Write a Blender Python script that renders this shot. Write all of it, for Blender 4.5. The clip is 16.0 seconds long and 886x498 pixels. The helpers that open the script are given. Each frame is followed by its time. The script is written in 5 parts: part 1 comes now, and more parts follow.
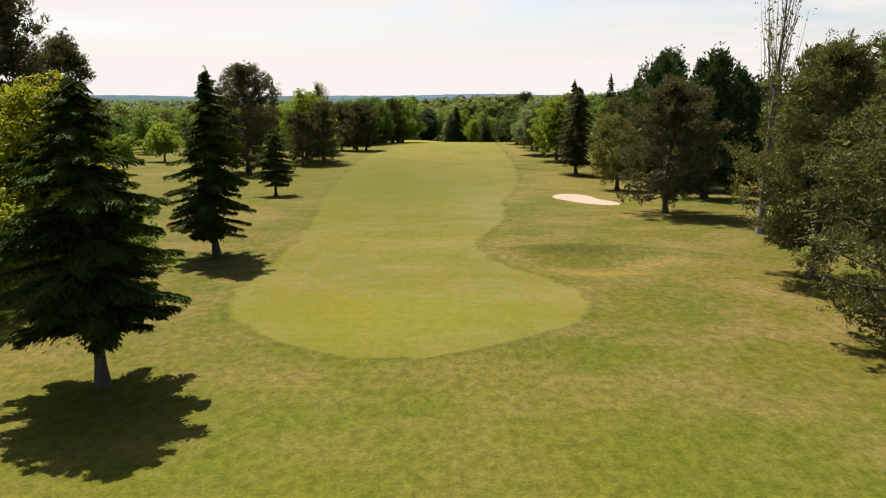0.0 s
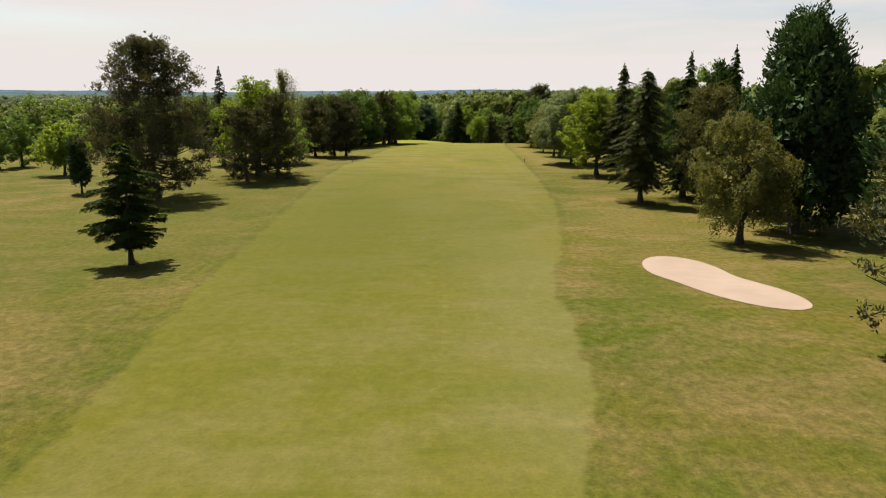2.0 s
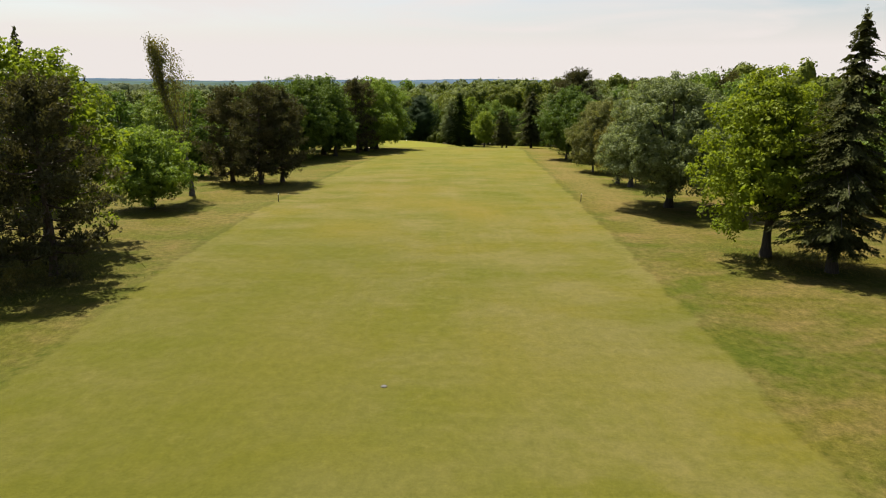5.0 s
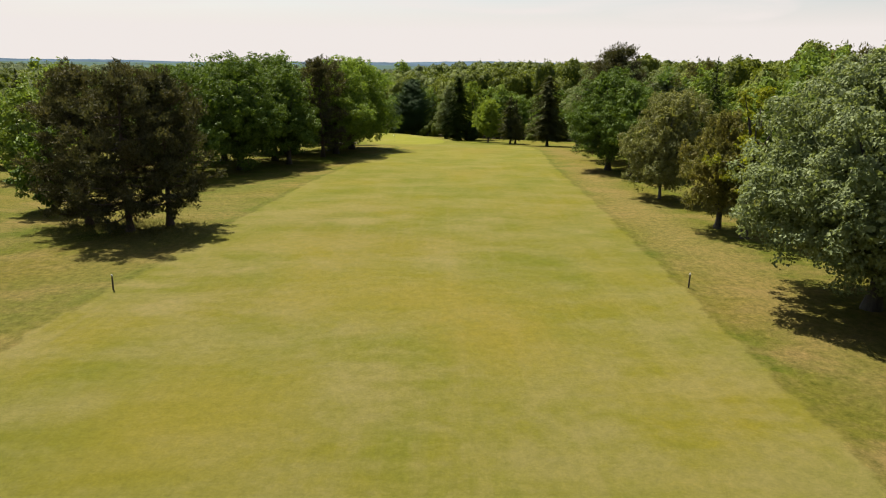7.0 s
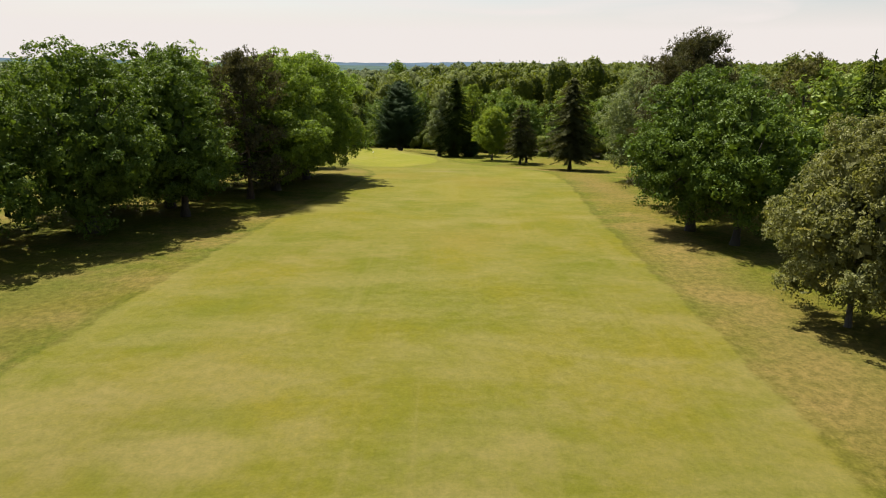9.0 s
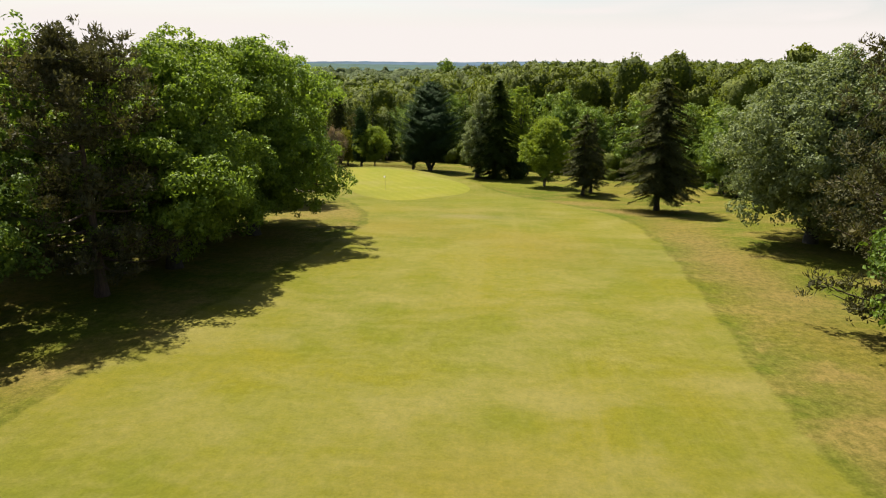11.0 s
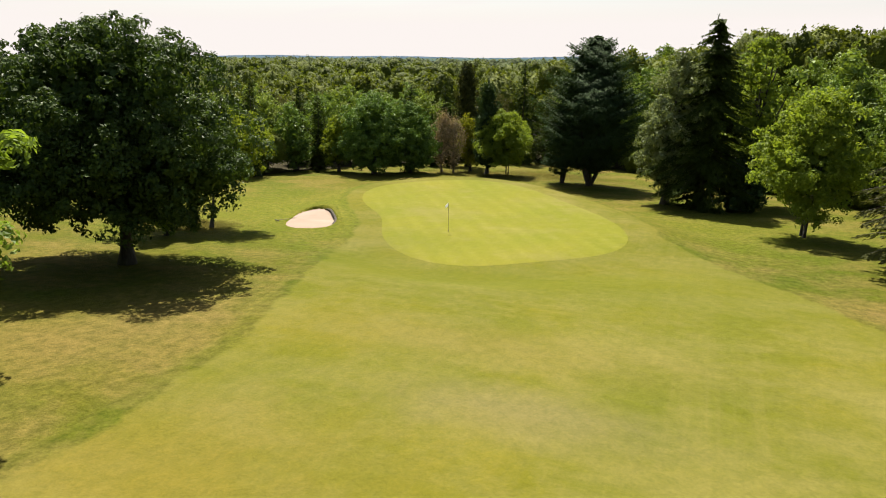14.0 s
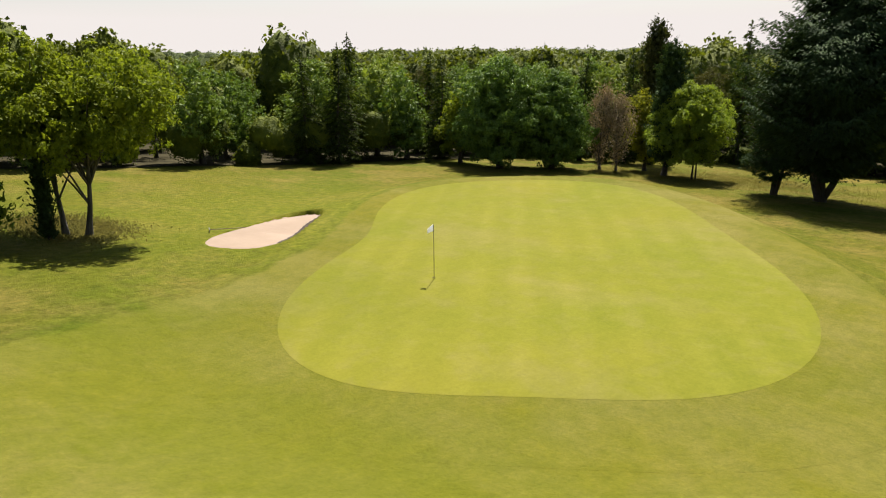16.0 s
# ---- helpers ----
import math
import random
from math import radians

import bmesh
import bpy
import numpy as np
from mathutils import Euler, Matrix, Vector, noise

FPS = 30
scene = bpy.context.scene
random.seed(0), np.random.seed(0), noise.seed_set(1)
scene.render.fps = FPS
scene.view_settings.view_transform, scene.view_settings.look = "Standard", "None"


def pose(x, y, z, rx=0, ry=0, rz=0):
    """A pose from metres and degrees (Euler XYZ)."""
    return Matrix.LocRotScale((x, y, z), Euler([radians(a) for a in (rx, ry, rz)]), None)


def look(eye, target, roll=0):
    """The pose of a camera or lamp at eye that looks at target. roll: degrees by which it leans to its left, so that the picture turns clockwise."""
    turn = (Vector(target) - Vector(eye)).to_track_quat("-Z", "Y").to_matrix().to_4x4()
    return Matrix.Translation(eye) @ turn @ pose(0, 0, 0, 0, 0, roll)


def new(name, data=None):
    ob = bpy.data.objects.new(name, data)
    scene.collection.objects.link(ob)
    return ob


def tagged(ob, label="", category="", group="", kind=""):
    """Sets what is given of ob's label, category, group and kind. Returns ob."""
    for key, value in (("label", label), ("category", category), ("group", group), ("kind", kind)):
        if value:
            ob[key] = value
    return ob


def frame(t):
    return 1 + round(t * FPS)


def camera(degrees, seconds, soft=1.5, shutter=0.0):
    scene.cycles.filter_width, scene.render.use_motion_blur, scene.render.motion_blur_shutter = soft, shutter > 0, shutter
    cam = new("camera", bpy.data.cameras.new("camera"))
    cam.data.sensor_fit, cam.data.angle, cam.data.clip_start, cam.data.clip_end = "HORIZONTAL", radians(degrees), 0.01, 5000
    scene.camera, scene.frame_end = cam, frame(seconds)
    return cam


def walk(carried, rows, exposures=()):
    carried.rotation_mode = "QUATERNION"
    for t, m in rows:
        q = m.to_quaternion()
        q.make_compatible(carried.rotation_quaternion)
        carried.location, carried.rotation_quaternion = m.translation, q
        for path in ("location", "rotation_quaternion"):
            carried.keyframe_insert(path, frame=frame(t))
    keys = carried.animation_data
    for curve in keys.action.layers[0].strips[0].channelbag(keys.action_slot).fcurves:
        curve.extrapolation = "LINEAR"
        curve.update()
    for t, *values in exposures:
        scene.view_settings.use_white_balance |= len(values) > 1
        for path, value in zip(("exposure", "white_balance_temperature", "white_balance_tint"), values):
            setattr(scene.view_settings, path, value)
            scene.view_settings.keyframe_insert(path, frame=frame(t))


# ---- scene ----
cam = camera(65.4, 16.0, soft=1.1)
METRES, EYE, TILT, LEAN, TURN = 290.0, 12.0, -12.2, 0.0, 0.0
ROWS = [
    (0.0, 0.0, 0.0, 0.0, 0.0, 0.0, -0.0),
    (0.5, 0.0002, 0.0317, 0.007, 0.03, -0.07, 0.02),
    (1.0, 0.0006, 0.0651, 0.0137, 0.03, -0.18, 0.01),
    (1.5, 0.0008, 0.0985, 0.0202, 0.04, -0.29, -0.05),
    (2.0, 0.0007, 0.1321, 0.0266, 0.03, -0.34, -0.04),
    (2.5, 0.0006, 0.166, 0.0338, 0.02, -0.37, -0.04),
    (3.0, 0.0008, 0.1996, 0.041, 0.01, -0.41, -0.05),
    (3.5, 0.0011, 0.2331, 0.048, 0.0, -0.41, -0.1),
    (4.0, 0.0014, 0.2666, 0.0553, -0.01, -0.39, -0.18),
    (6.5, 0.0035, 0.424, 0.0893, -0.19, -2.62, -0.39),
    (7.0, 0.0044, 0.456, 0.0959, -0.24, -2.55, -0.44),
    (7.5, 0.0054, 0.4877, 0.1024, -0.29, -2.52, -0.51),
    (8.0, 0.0065, 0.5191, 0.1088, -0.31, -2.5, -0.53),
    (8.5, 0.0078, 0.5505, 0.1155, -0.36, -2.49, -0.54),
    (11.0, 0.0189, 0.7018, 0.1469, 4.01, -2.6, -1.55),
    (11.5, 0.0215, 0.7323, 0.1515, 6.8, -2.76, -2.15),
    (12.0, 0.024, 0.7638, 0.1548, 9.34, -2.91, -2.62),
    (12.5, 0.0256, 0.7955, 0.1575, 12.18, -3.11, -3.18),
    (13.0, 0.0267, 0.8268, 0.1604, 15.22, -3.36, -3.65),
    (13.5, 0.0264, 0.8582, 0.164, 18.25, -3.59, -4.18),
    (14.0, 0.0257, 0.8881, 0.1671, 21.46, -3.82, -4.72),
    (14.5, 0.0247, 0.9159, 0.1695, 25.69, -4.24, -5.46),
    (15.0, 0.0239, 0.9412, 0.1715, 30.56, -4.85, -6.26),
    (15.5, 0.023, 0.9633, 0.1729, 35.61, -5.53, -7.0),
    (16.0, 0.0218, 0.9825, 0.1737, 41.68, -6.39, -7.85),
]
walk(cam, [(t, pose(0, 0, EYE, TILT, LEAN, TURN) @ pose(METRES * x, METRES * y, METRES * z, 90 + pitch, roll, yaw)) for t, x, y, z, yaw, pitch, roll in ROWS],
     exposures=[(0.0, 1.6), (1.0, 1.47), (3.5, 1.39), (6.5, 1.47), (8.0, 1.42), (11.0, 1.58), (12.0, 1.62), (13.0, 1.76), (13.5, 1.68), (15.0, 1.6), (15.5, 1.62), (16.0, 1.5)])

# ---- world, sun, exposure ----
SUN_AZ = math.atan2(-0.5, 0.866)      # the sun stands ahead and a little to the left
SUN_EL = radians(57.5)
world = bpy.data.worlds.new("world")
scene.world = world
world.use_nodes = True
wn, wl = world.node_tree.nodes, world.node_tree.links
wn.clear()
w_out = wn.new("ShaderNodeOutputWorld")
w_sky = wn.new("ShaderNodeTexSky")
w_sky.sky_type, w_sky.sun_disc = "NISHITA", False
w_sky.sun_elevation, w_sky.sun_rotation = SUN_EL, SUN_AZ
w_sky.air_density, w_sky.dust_density = 1.0, 2.0
w_bg = wn.new("ShaderNodeBackground")
w_bg.inputs[1].default_value = 0.05
wl.new(w_sky.outputs[0], w_bg.inputs[0])
# thin veils of high cloud over most of the sky
w_tc = wn.new("ShaderNodeTexCoord")
w_map = wn.new("ShaderNodeMapping")
w_map.inputs["Scale"].default_value = (1.6, 1.6, 11.0)
w_map.inputs["Rotation"].default_value = (0.06, 0.05, 0.3)
wl.new(w_tc.outputs["Generated"], w_map.inputs[0])
w_no = wn.new("ShaderNodeTexNoise")
w_no.inputs["Scale"].default_value, w_no.inputs["Detail"].default_value = 1.7, 7.0
w_no.inputs["Distortion"].default_value = 0.5
wl.new(w_map.outputs[0], w_no.inputs["Vector"])
w_ramp = wn.new("ShaderNodeMapRange")
w_ramp.inputs[1].default_value, w_ramp.inputs[2].default_value = 0.36, 0.62
w_ramp.inputs[3].default_value, w_ramp.inputs[4].default_value = 0.25, 0.98
wl.new(w_no.outputs[0], w_ramp.inputs[0])
w_cl = wn.new("ShaderNodeBackground")
w_cl.inputs[0].default_value, w_cl.inputs[1].default_value = (1.0, 0.93, 0.895, 1), 0.318
w_mix = wn.new("ShaderNodeMixShader")
# the veil thins out towards the zenith
w_sep = wn.new("ShaderNodeSeparateXYZ")
wl.new(w_tc.outputs["Generated"], w_sep.inputs[0])
w_thin = wn.new("ShaderNodeMapRange")
w_thin.inputs[1].default_value, w_thin.inputs[2].default_value = 0.14, 0.45
w_thin.inputs[3].default_value, w_thin.inputs[4].default_value = 1.0, 0.06
wl.new(w_sep.outputs[2], w_thin.inputs[0])
w_mul = wn.new("ShaderNodeMath")
w_mul.operation = "MULTIPLY"
wl.new(w_ramp.outputs[0], w_mul.inputs[0])
wl.new(w_thin.outputs[0], w_mul.inputs[1])
# and closes to an even pale haze towards the horizon
w_low = wn.new("ShaderNodeMapRange")
w_low.inputs[1].default_value, w_low.inputs[2].default_value = 0.05, 0.115
w_low.inputs[3].default_value, w_low.inputs[4].default_value = 1.0, 0.0
wl.new(w_sep.outputs[2], w_low.inputs[0])
w_max = wn.new("ShaderNodeMath")
w_max.operation = "MAXIMUM"
wl.new(w_mul.outputs[0], w_max.inputs[0])
wl.new(w_low.outputs[0], w_max.inputs[1])
wl.new(w_max.outputs[0], w_mix.inputs[0])
wl.new(w_bg.outputs[0], w_mix.inputs[1])
wl.new(w_cl.outputs[0], w_mix.inputs[2])
wl.new(w_mix.outputs[0], w_out.inputs[0])

sun = new("sun", bpy.data.lights.new("sun", "SUN"))
sun.data.energy, sun.data.angle, sun.data.color = 5.0, radians(0.6), (1.0, 0.93, 0.82)
sun_way = Vector((math.sin(SUN_AZ) * math.cos(SUN_EL), math.cos(SUN_AZ) * math.cos(SUN_EL), math.sin(SUN_EL)))
sun.matrix_world = look(sun_way * 300 + Vector((0, 150, 0)), (0, 150, 0))


# ---- materials ----
def mat_base(name):
    m = bpy.data.materials.new(name)
    m.use_nodes = True
    n = m.node_tree.nodes
    return m, n, m.node_tree.links, n["Principled BSDF"]


def noise_node(n, l, vec, scale, detail=4.0, rough=0.55, dist=0.0):
    t = n.new("ShaderNodeTexNoise")
    t.inputs["Scale"].default_value, t.inputs["Detail"].default_value = scale, detail
    t.inputs["Roughness"].default_value, t.inputs["Distortion"].default_value = rough, dist
    if vec is not None:
        l.new(vec, t.inputs["Vector"])
    return t.outputs[0]


def ranged(n, l, src, a, b, c=0.0, d=1.0):
    r = n.new("ShaderNodeMapRange")
    r.inputs[1].default_value, r.inputs[2].default_value = a, b
    r.inputs[3].default_value, r.inputs[4].default_value = c, d
    l.new(src, r.inputs[0])
    return r.outputs[0]


def mixed(n, l, fac, a, b, mode="MIX"):
    m = n.new("ShaderNodeMix")
    m.data_type, m.blend_type = "RGBA", mode
    for k, v in ((0, fac), (6, a), (7, b)):
        if isinstance(v, (int, float)):
            m.inputs[k].default_value = v
        elif isinstance(v, tuple):
            m.inputs[k].default_value = (*v, 1)
        else:
            l.new(v, m.inputs[k])
    return m.outputs[2]


def stretched(n, l, vec, sx, sy, sz=1.0, turn=0.0):
    m = n.new("ShaderNodeMapping")
    m.inputs["Scale"].default_value = (sx, sy, sz)
    m.inputs["Rotation"].default_value = (0, 0, radians(turn))
    l.new(vec, m.inputs[0])
    return m.outputs[0]


def turf(n, l, vec, green, warm, pale, patches=(0.45, 0.66), cross=0.0, lanes=0.0, grain=1.0, blades=1.0, far=None, spots=()):
    """The colour of mown turf: green, with drifts of a warm and of a pale dry tone, mottling and blades.
    far: a tint that the thinner turf takes on towards the end of the hole. spots: worn or lush places as (x, y, rx, ry, share, colour)."""
    flat = stretched(n, l, vec, 1, 1, 0.0)
    broad = noise_node(n, l, flat, 0.045, 3, 0.55, 0.2)
    drift = noise_node(n, l, stretched(n, l, vec, 1, 0.7, 0.0, 12), 0.11, 5, 0.6, 0.25)
    patch = noise_node(n, l, stretched(n, l, vec, 0.8, 1.1, 0.0, -20), 0.21, 7, 0.66, 0.2)
    tuft = noise_node(n, l, flat, 0.9, 6, 0.7, 0.1)
    mott = noise_node(n, l, stretched(n, l, vec, 1.0, 0.75, 0.0), 2.4, 6, 0.75)
    fine = noise_node(n, l, flat, 8.0, 4, 0.75)
    col = mixed(n, l, ranged(n, l, drift, 0.4, 0.66), green, warm)
    col = mixed(n, l, ranged(n, l, patch, *patches), col, pale)
    col = mixed(n, l, ranged(n, l, tuft, 0.5, 0.75, 0, 0.5), col, pale)
    col = mixed(n, l, ranged(n, l, broad, 0.42, 0.66, 0, 0.6), col, mixed(n, l, 1.0, col, (0.74, 0.82, 0.78), "MULTIPLY"))
    # pale cross bands paint the light on the ground's undulations into the colour
    if cross:
        streak = noise_node(n, l, stretched(n, l, vec, 0.05, 0.33, 0.0, -4), 1.0, 4, 0.6, 0.3)
        col = mixed(n, l, ranged(n, l, streak, 0.45, 0.72, 0.0, cross), col, pale)
    if lanes:
        lane = noise_node(n, l, stretched(n, l, vec, 0.75, 0.018, 0.0, 2), 1.0, 4, 0.65, 0.15)
        fade = noise_node(n, l, stretched(n, l, vec, 0.09, 0.05, 0.0), 1.0, 3)
        both = n.new("ShaderNodeMath")
        both.operation = "MULTIPLY"
        l.new(ranged(n, l, lane, 0.5, 0.72), both.inputs[0])
        l.new(ranged(n, l, fade, 0.38, 0.62, 0.1, lanes), both.inputs[1])
        col = mixed(n, l, both.outputs[0], col, pale)
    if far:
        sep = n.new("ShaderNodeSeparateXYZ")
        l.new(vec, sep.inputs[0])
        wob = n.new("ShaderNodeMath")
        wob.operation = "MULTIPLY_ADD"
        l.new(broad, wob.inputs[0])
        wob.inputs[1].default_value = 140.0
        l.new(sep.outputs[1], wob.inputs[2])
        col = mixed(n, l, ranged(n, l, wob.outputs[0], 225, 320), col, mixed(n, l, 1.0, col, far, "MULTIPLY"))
    for x, y, rx, ry, share, tone in spots:
        m = n.new("ShaderNodeMapping")
        m.inputs["Location"].default_value = (-x / rx, -y / ry, 0)
        m.inputs["Scale"].default_value = (1 / rx, 1 / ry, 0)
        l.new(vec, m.inputs[0])
        ln = n.new("ShaderNodeVectorMath")
        ln.operation = "LENGTH"
        l.new(m.outputs[0], ln.inputs[0])
        rag = n.new("ShaderNodeMath")
        rag.operation = "MULTIPLY_ADD"
        l.new(tuft, rag.inputs[0])
        rag.inputs[1].default_value = 1.1
        l.new(ln.outputs["Value"], rag.inputs[2])
        col = mixed(n, l, ranged(n, l, rag.outputs[0], 1.65, 0.75, 0.0, share), col, tone)
    col = mixed(n, l, ranged(n, l, mott, 0.34, 0.68), mixed(n, l, grain, col, mixed(n, l, 1.0, col, (0.6, 0.67, 0.52), "MULTIPLY")), mixed(n, l, grain, col, mixed(n, l, 1.0, col, (1.3, 1.25, 1.2), "MULTIPLY")))
    col = mixed(n, l, ranged(n, l, fine, 0.3, 0.72), mixed(n, l, blades, col, mixed(n, l, 1.0, col, (0.76, 0.79, 0.72), "MULTIPLY")), mixed(n, l, blades, col, mixed(n, l, 1.0, col, (1.26, 1.21, 1.17), "MULTIPLY")))
    return col, fine, mott


def grass_surface(name, bump, build):
    m, n, l, p = mat_base(name)
    vec = n.new("ShaderNodeTexCoord").outputs["Object"]
    col, fine, mott = build(n, l, vec)
    l.new(col, p.inputs["Base Color"])
    p.inputs["Roughness"].default_value = 0.85
    p.inputs["Specular IOR Level"].default_value = 0.02
    b = n.new("ShaderNodeBump")
    b.inputs["Strength"].default_value, b.inputs["Distance"].default_value = 0.8, bump
    add = n.new("ShaderNodeMath")
    add.operation = "ADD"
    l.new(fine, add.inputs[0])
    l.new(mott, add.inputs[1])
    l.new(add.outputs[0], b.inputs["Height"])
    l.new(b.outputs[0], p.inputs["Normal"])
    return m


DRY = (0.145, 0.098, 0.042)
# lush green of the hollow's far slope, darkened with the slope's shade
LUSH_SHADED = (0.028, 0.036, 0.005)
SPOTS = [(-25, 311, 22, 19, 0.65, (0.099, 0.108, 0.0125)), (-28.5, 300.6, 3.6, 2.0, 0.75, (0.135, 0.108, 0.042)), (8, 320, 18, 14, 0.55, (0.084, 0.096, 0.011)), (-26, 105, 20, 62, 0.62, (0.06, 0.061, 0.0105)), (-6, 8, 40, 24, 0.6, (0.074, 0.081, 0.0095)), (9.5, 41.6, 5.0, 2.2, 0.8, (0.125, 0.088, 0.025)), (14.5, 44, 3.0, 1.6, 0.6, DRY), (8.8, 47.2, 6.0, 1.5, 0.75, LUSH_SHADED), (20.5, 118.5, 3.6, 2.6, 0.85, DRY),
         (25.5, 97, 5, 4, 0.5, DRY), (23.5, 262, 3.5, 26, 0.7, (0.12, 0.088, 0.032)), (21.5, 288.5, 4.5, 4, 0.75, DRY), (16.5, 297, 4.5, 3.5, 0.6, DRY), (-12.5, 281, 3.5, 5, 0.5, (0.12, 0.092, 0.035)),
         (22, 228, 3, 10, 0.5, DRY), (-20, 60, 5, 12, 0.45, DRY), (-14, 278, 6, 6, 0.6, (0.13, 0.096, 0.032)), (11, 78, 2.6, 7, 0.4, (0.055, 0.058, 0.011)), (15.5, 87.5, 5, 2, 0.6, (0.085, 0.066, 0.02)), (20, 195, 4, 50, 0.65, (0.118, 0.092, 0.034)), (-20, 190, 5, 40, 0.5, (0.098, 0.084, 0.026)), (18, 100, 8, 24, 0.45, (0.105, 0.083, 0.028))]


def rough_turf(n, l, vec):
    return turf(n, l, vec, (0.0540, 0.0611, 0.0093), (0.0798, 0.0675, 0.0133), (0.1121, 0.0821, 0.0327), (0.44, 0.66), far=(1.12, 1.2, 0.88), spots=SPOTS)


def fairway_turf(n, l, vec):
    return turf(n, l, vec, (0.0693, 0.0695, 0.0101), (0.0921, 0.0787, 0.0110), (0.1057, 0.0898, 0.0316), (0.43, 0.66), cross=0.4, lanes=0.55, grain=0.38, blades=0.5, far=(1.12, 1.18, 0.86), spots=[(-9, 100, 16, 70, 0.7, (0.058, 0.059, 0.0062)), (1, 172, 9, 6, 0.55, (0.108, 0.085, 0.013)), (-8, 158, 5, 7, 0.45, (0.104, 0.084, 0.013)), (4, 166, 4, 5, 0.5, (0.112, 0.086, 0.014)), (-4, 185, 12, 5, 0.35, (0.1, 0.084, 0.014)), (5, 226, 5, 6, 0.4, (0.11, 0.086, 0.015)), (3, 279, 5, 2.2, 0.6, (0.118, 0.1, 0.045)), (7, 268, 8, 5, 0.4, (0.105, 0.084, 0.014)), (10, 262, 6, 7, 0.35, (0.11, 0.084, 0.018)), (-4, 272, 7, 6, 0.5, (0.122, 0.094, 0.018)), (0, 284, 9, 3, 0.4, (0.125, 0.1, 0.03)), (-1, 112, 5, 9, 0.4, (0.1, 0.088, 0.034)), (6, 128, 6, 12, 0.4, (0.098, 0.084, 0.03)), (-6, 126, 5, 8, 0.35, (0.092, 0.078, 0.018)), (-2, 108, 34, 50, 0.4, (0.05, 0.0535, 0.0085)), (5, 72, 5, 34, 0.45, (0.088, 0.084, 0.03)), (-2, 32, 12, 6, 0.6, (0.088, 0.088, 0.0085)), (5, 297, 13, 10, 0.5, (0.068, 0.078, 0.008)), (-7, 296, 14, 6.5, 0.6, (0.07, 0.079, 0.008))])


def fairway_over_rough(n, l, vec):
    """Fairway that frays into the rough where the sheet's own "inside" value falls to nought."""
    a, fa, ma = fairway_turf(n, l, vec)
    r, fr_, mr = rough_turf(n, l, vec)
    inside = n.new("ShaderNodeAttribute")
    inside.attribute_name = "inside"
    ragged = noise_node(n, l, stretched(n, l, vec, 1, 1, 0.0), 0.8, 5, 0.7)
    add = n.new("ShaderNodeMath")
    add.operation = "MULTIPLY_ADD"
    l.new(ragged, add.inputs[0])
    add.inputs[1].default_value = 1.15
    l.new(inside.outputs["Fac"], add.inputs[2])
    edge = mixed(n, l, 1.0, r, (0.83, 0.87, 0.8), "MULTIPLY")
    col = mixed(n, l, ranged(n, l, add.outputs[0], 0.75, 1.05), mixed(n, l, ranged(n, l, inside.outputs["Fac"], -0.7, -0.25, 0.0, 1.0), r, edge), a)
    return col, fa, mr


def green_turf(n, l, vec):
    col, fine, mott = turf(n, l, vec, (0.1065, 0.1120, 0.0130), (0.1250, 0.1190, 0.0155), (0.1380, 0.1230, 0.0370), (0.5, 0.8), grain=0.2, blades=0.4)
    wave = n.new("ShaderNodeTexWave")
    wave.wave_type, wave.bands_direction, wave.wave_profile = "BANDS", "X", "SIN"
    wave.inputs["Scale"].default_value = 0.2
    wave.inputs["Distortion"].default_value, wave.inputs["Detail"].default_value = 3.2, 4.0
    wave.inputs["Detail Scale"].default_value = 0.25
    l.new(stretched(n, l, vec, 1, 1, 0.0, -36), wave.inputs["Vector"])
    worn = noise_node(n, l, stretched(n, l, vec, 1, 1, 0.0), 0.2, 4)
    fade = n.new("ShaderNodeMath")
    fade.operation = "MULTIPLY"
    l.new(wave.outputs["Fac"], fade.inputs[0])
    l.new(ranged(n, l, worn, 0.35, 0.65, 0.2, 1.0), fade.inputs[1])
    col = mixed(n, l, ranged(n, l, fade.outputs[0], 0.2, 0.8, 0.0, 0.45), col, mixed(n, l, 1.0, col, (1.2, 1.15, 1.35), "MULTIPLY"))
    return col, fine, mott


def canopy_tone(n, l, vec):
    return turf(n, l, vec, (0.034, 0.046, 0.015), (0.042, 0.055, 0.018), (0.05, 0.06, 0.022))


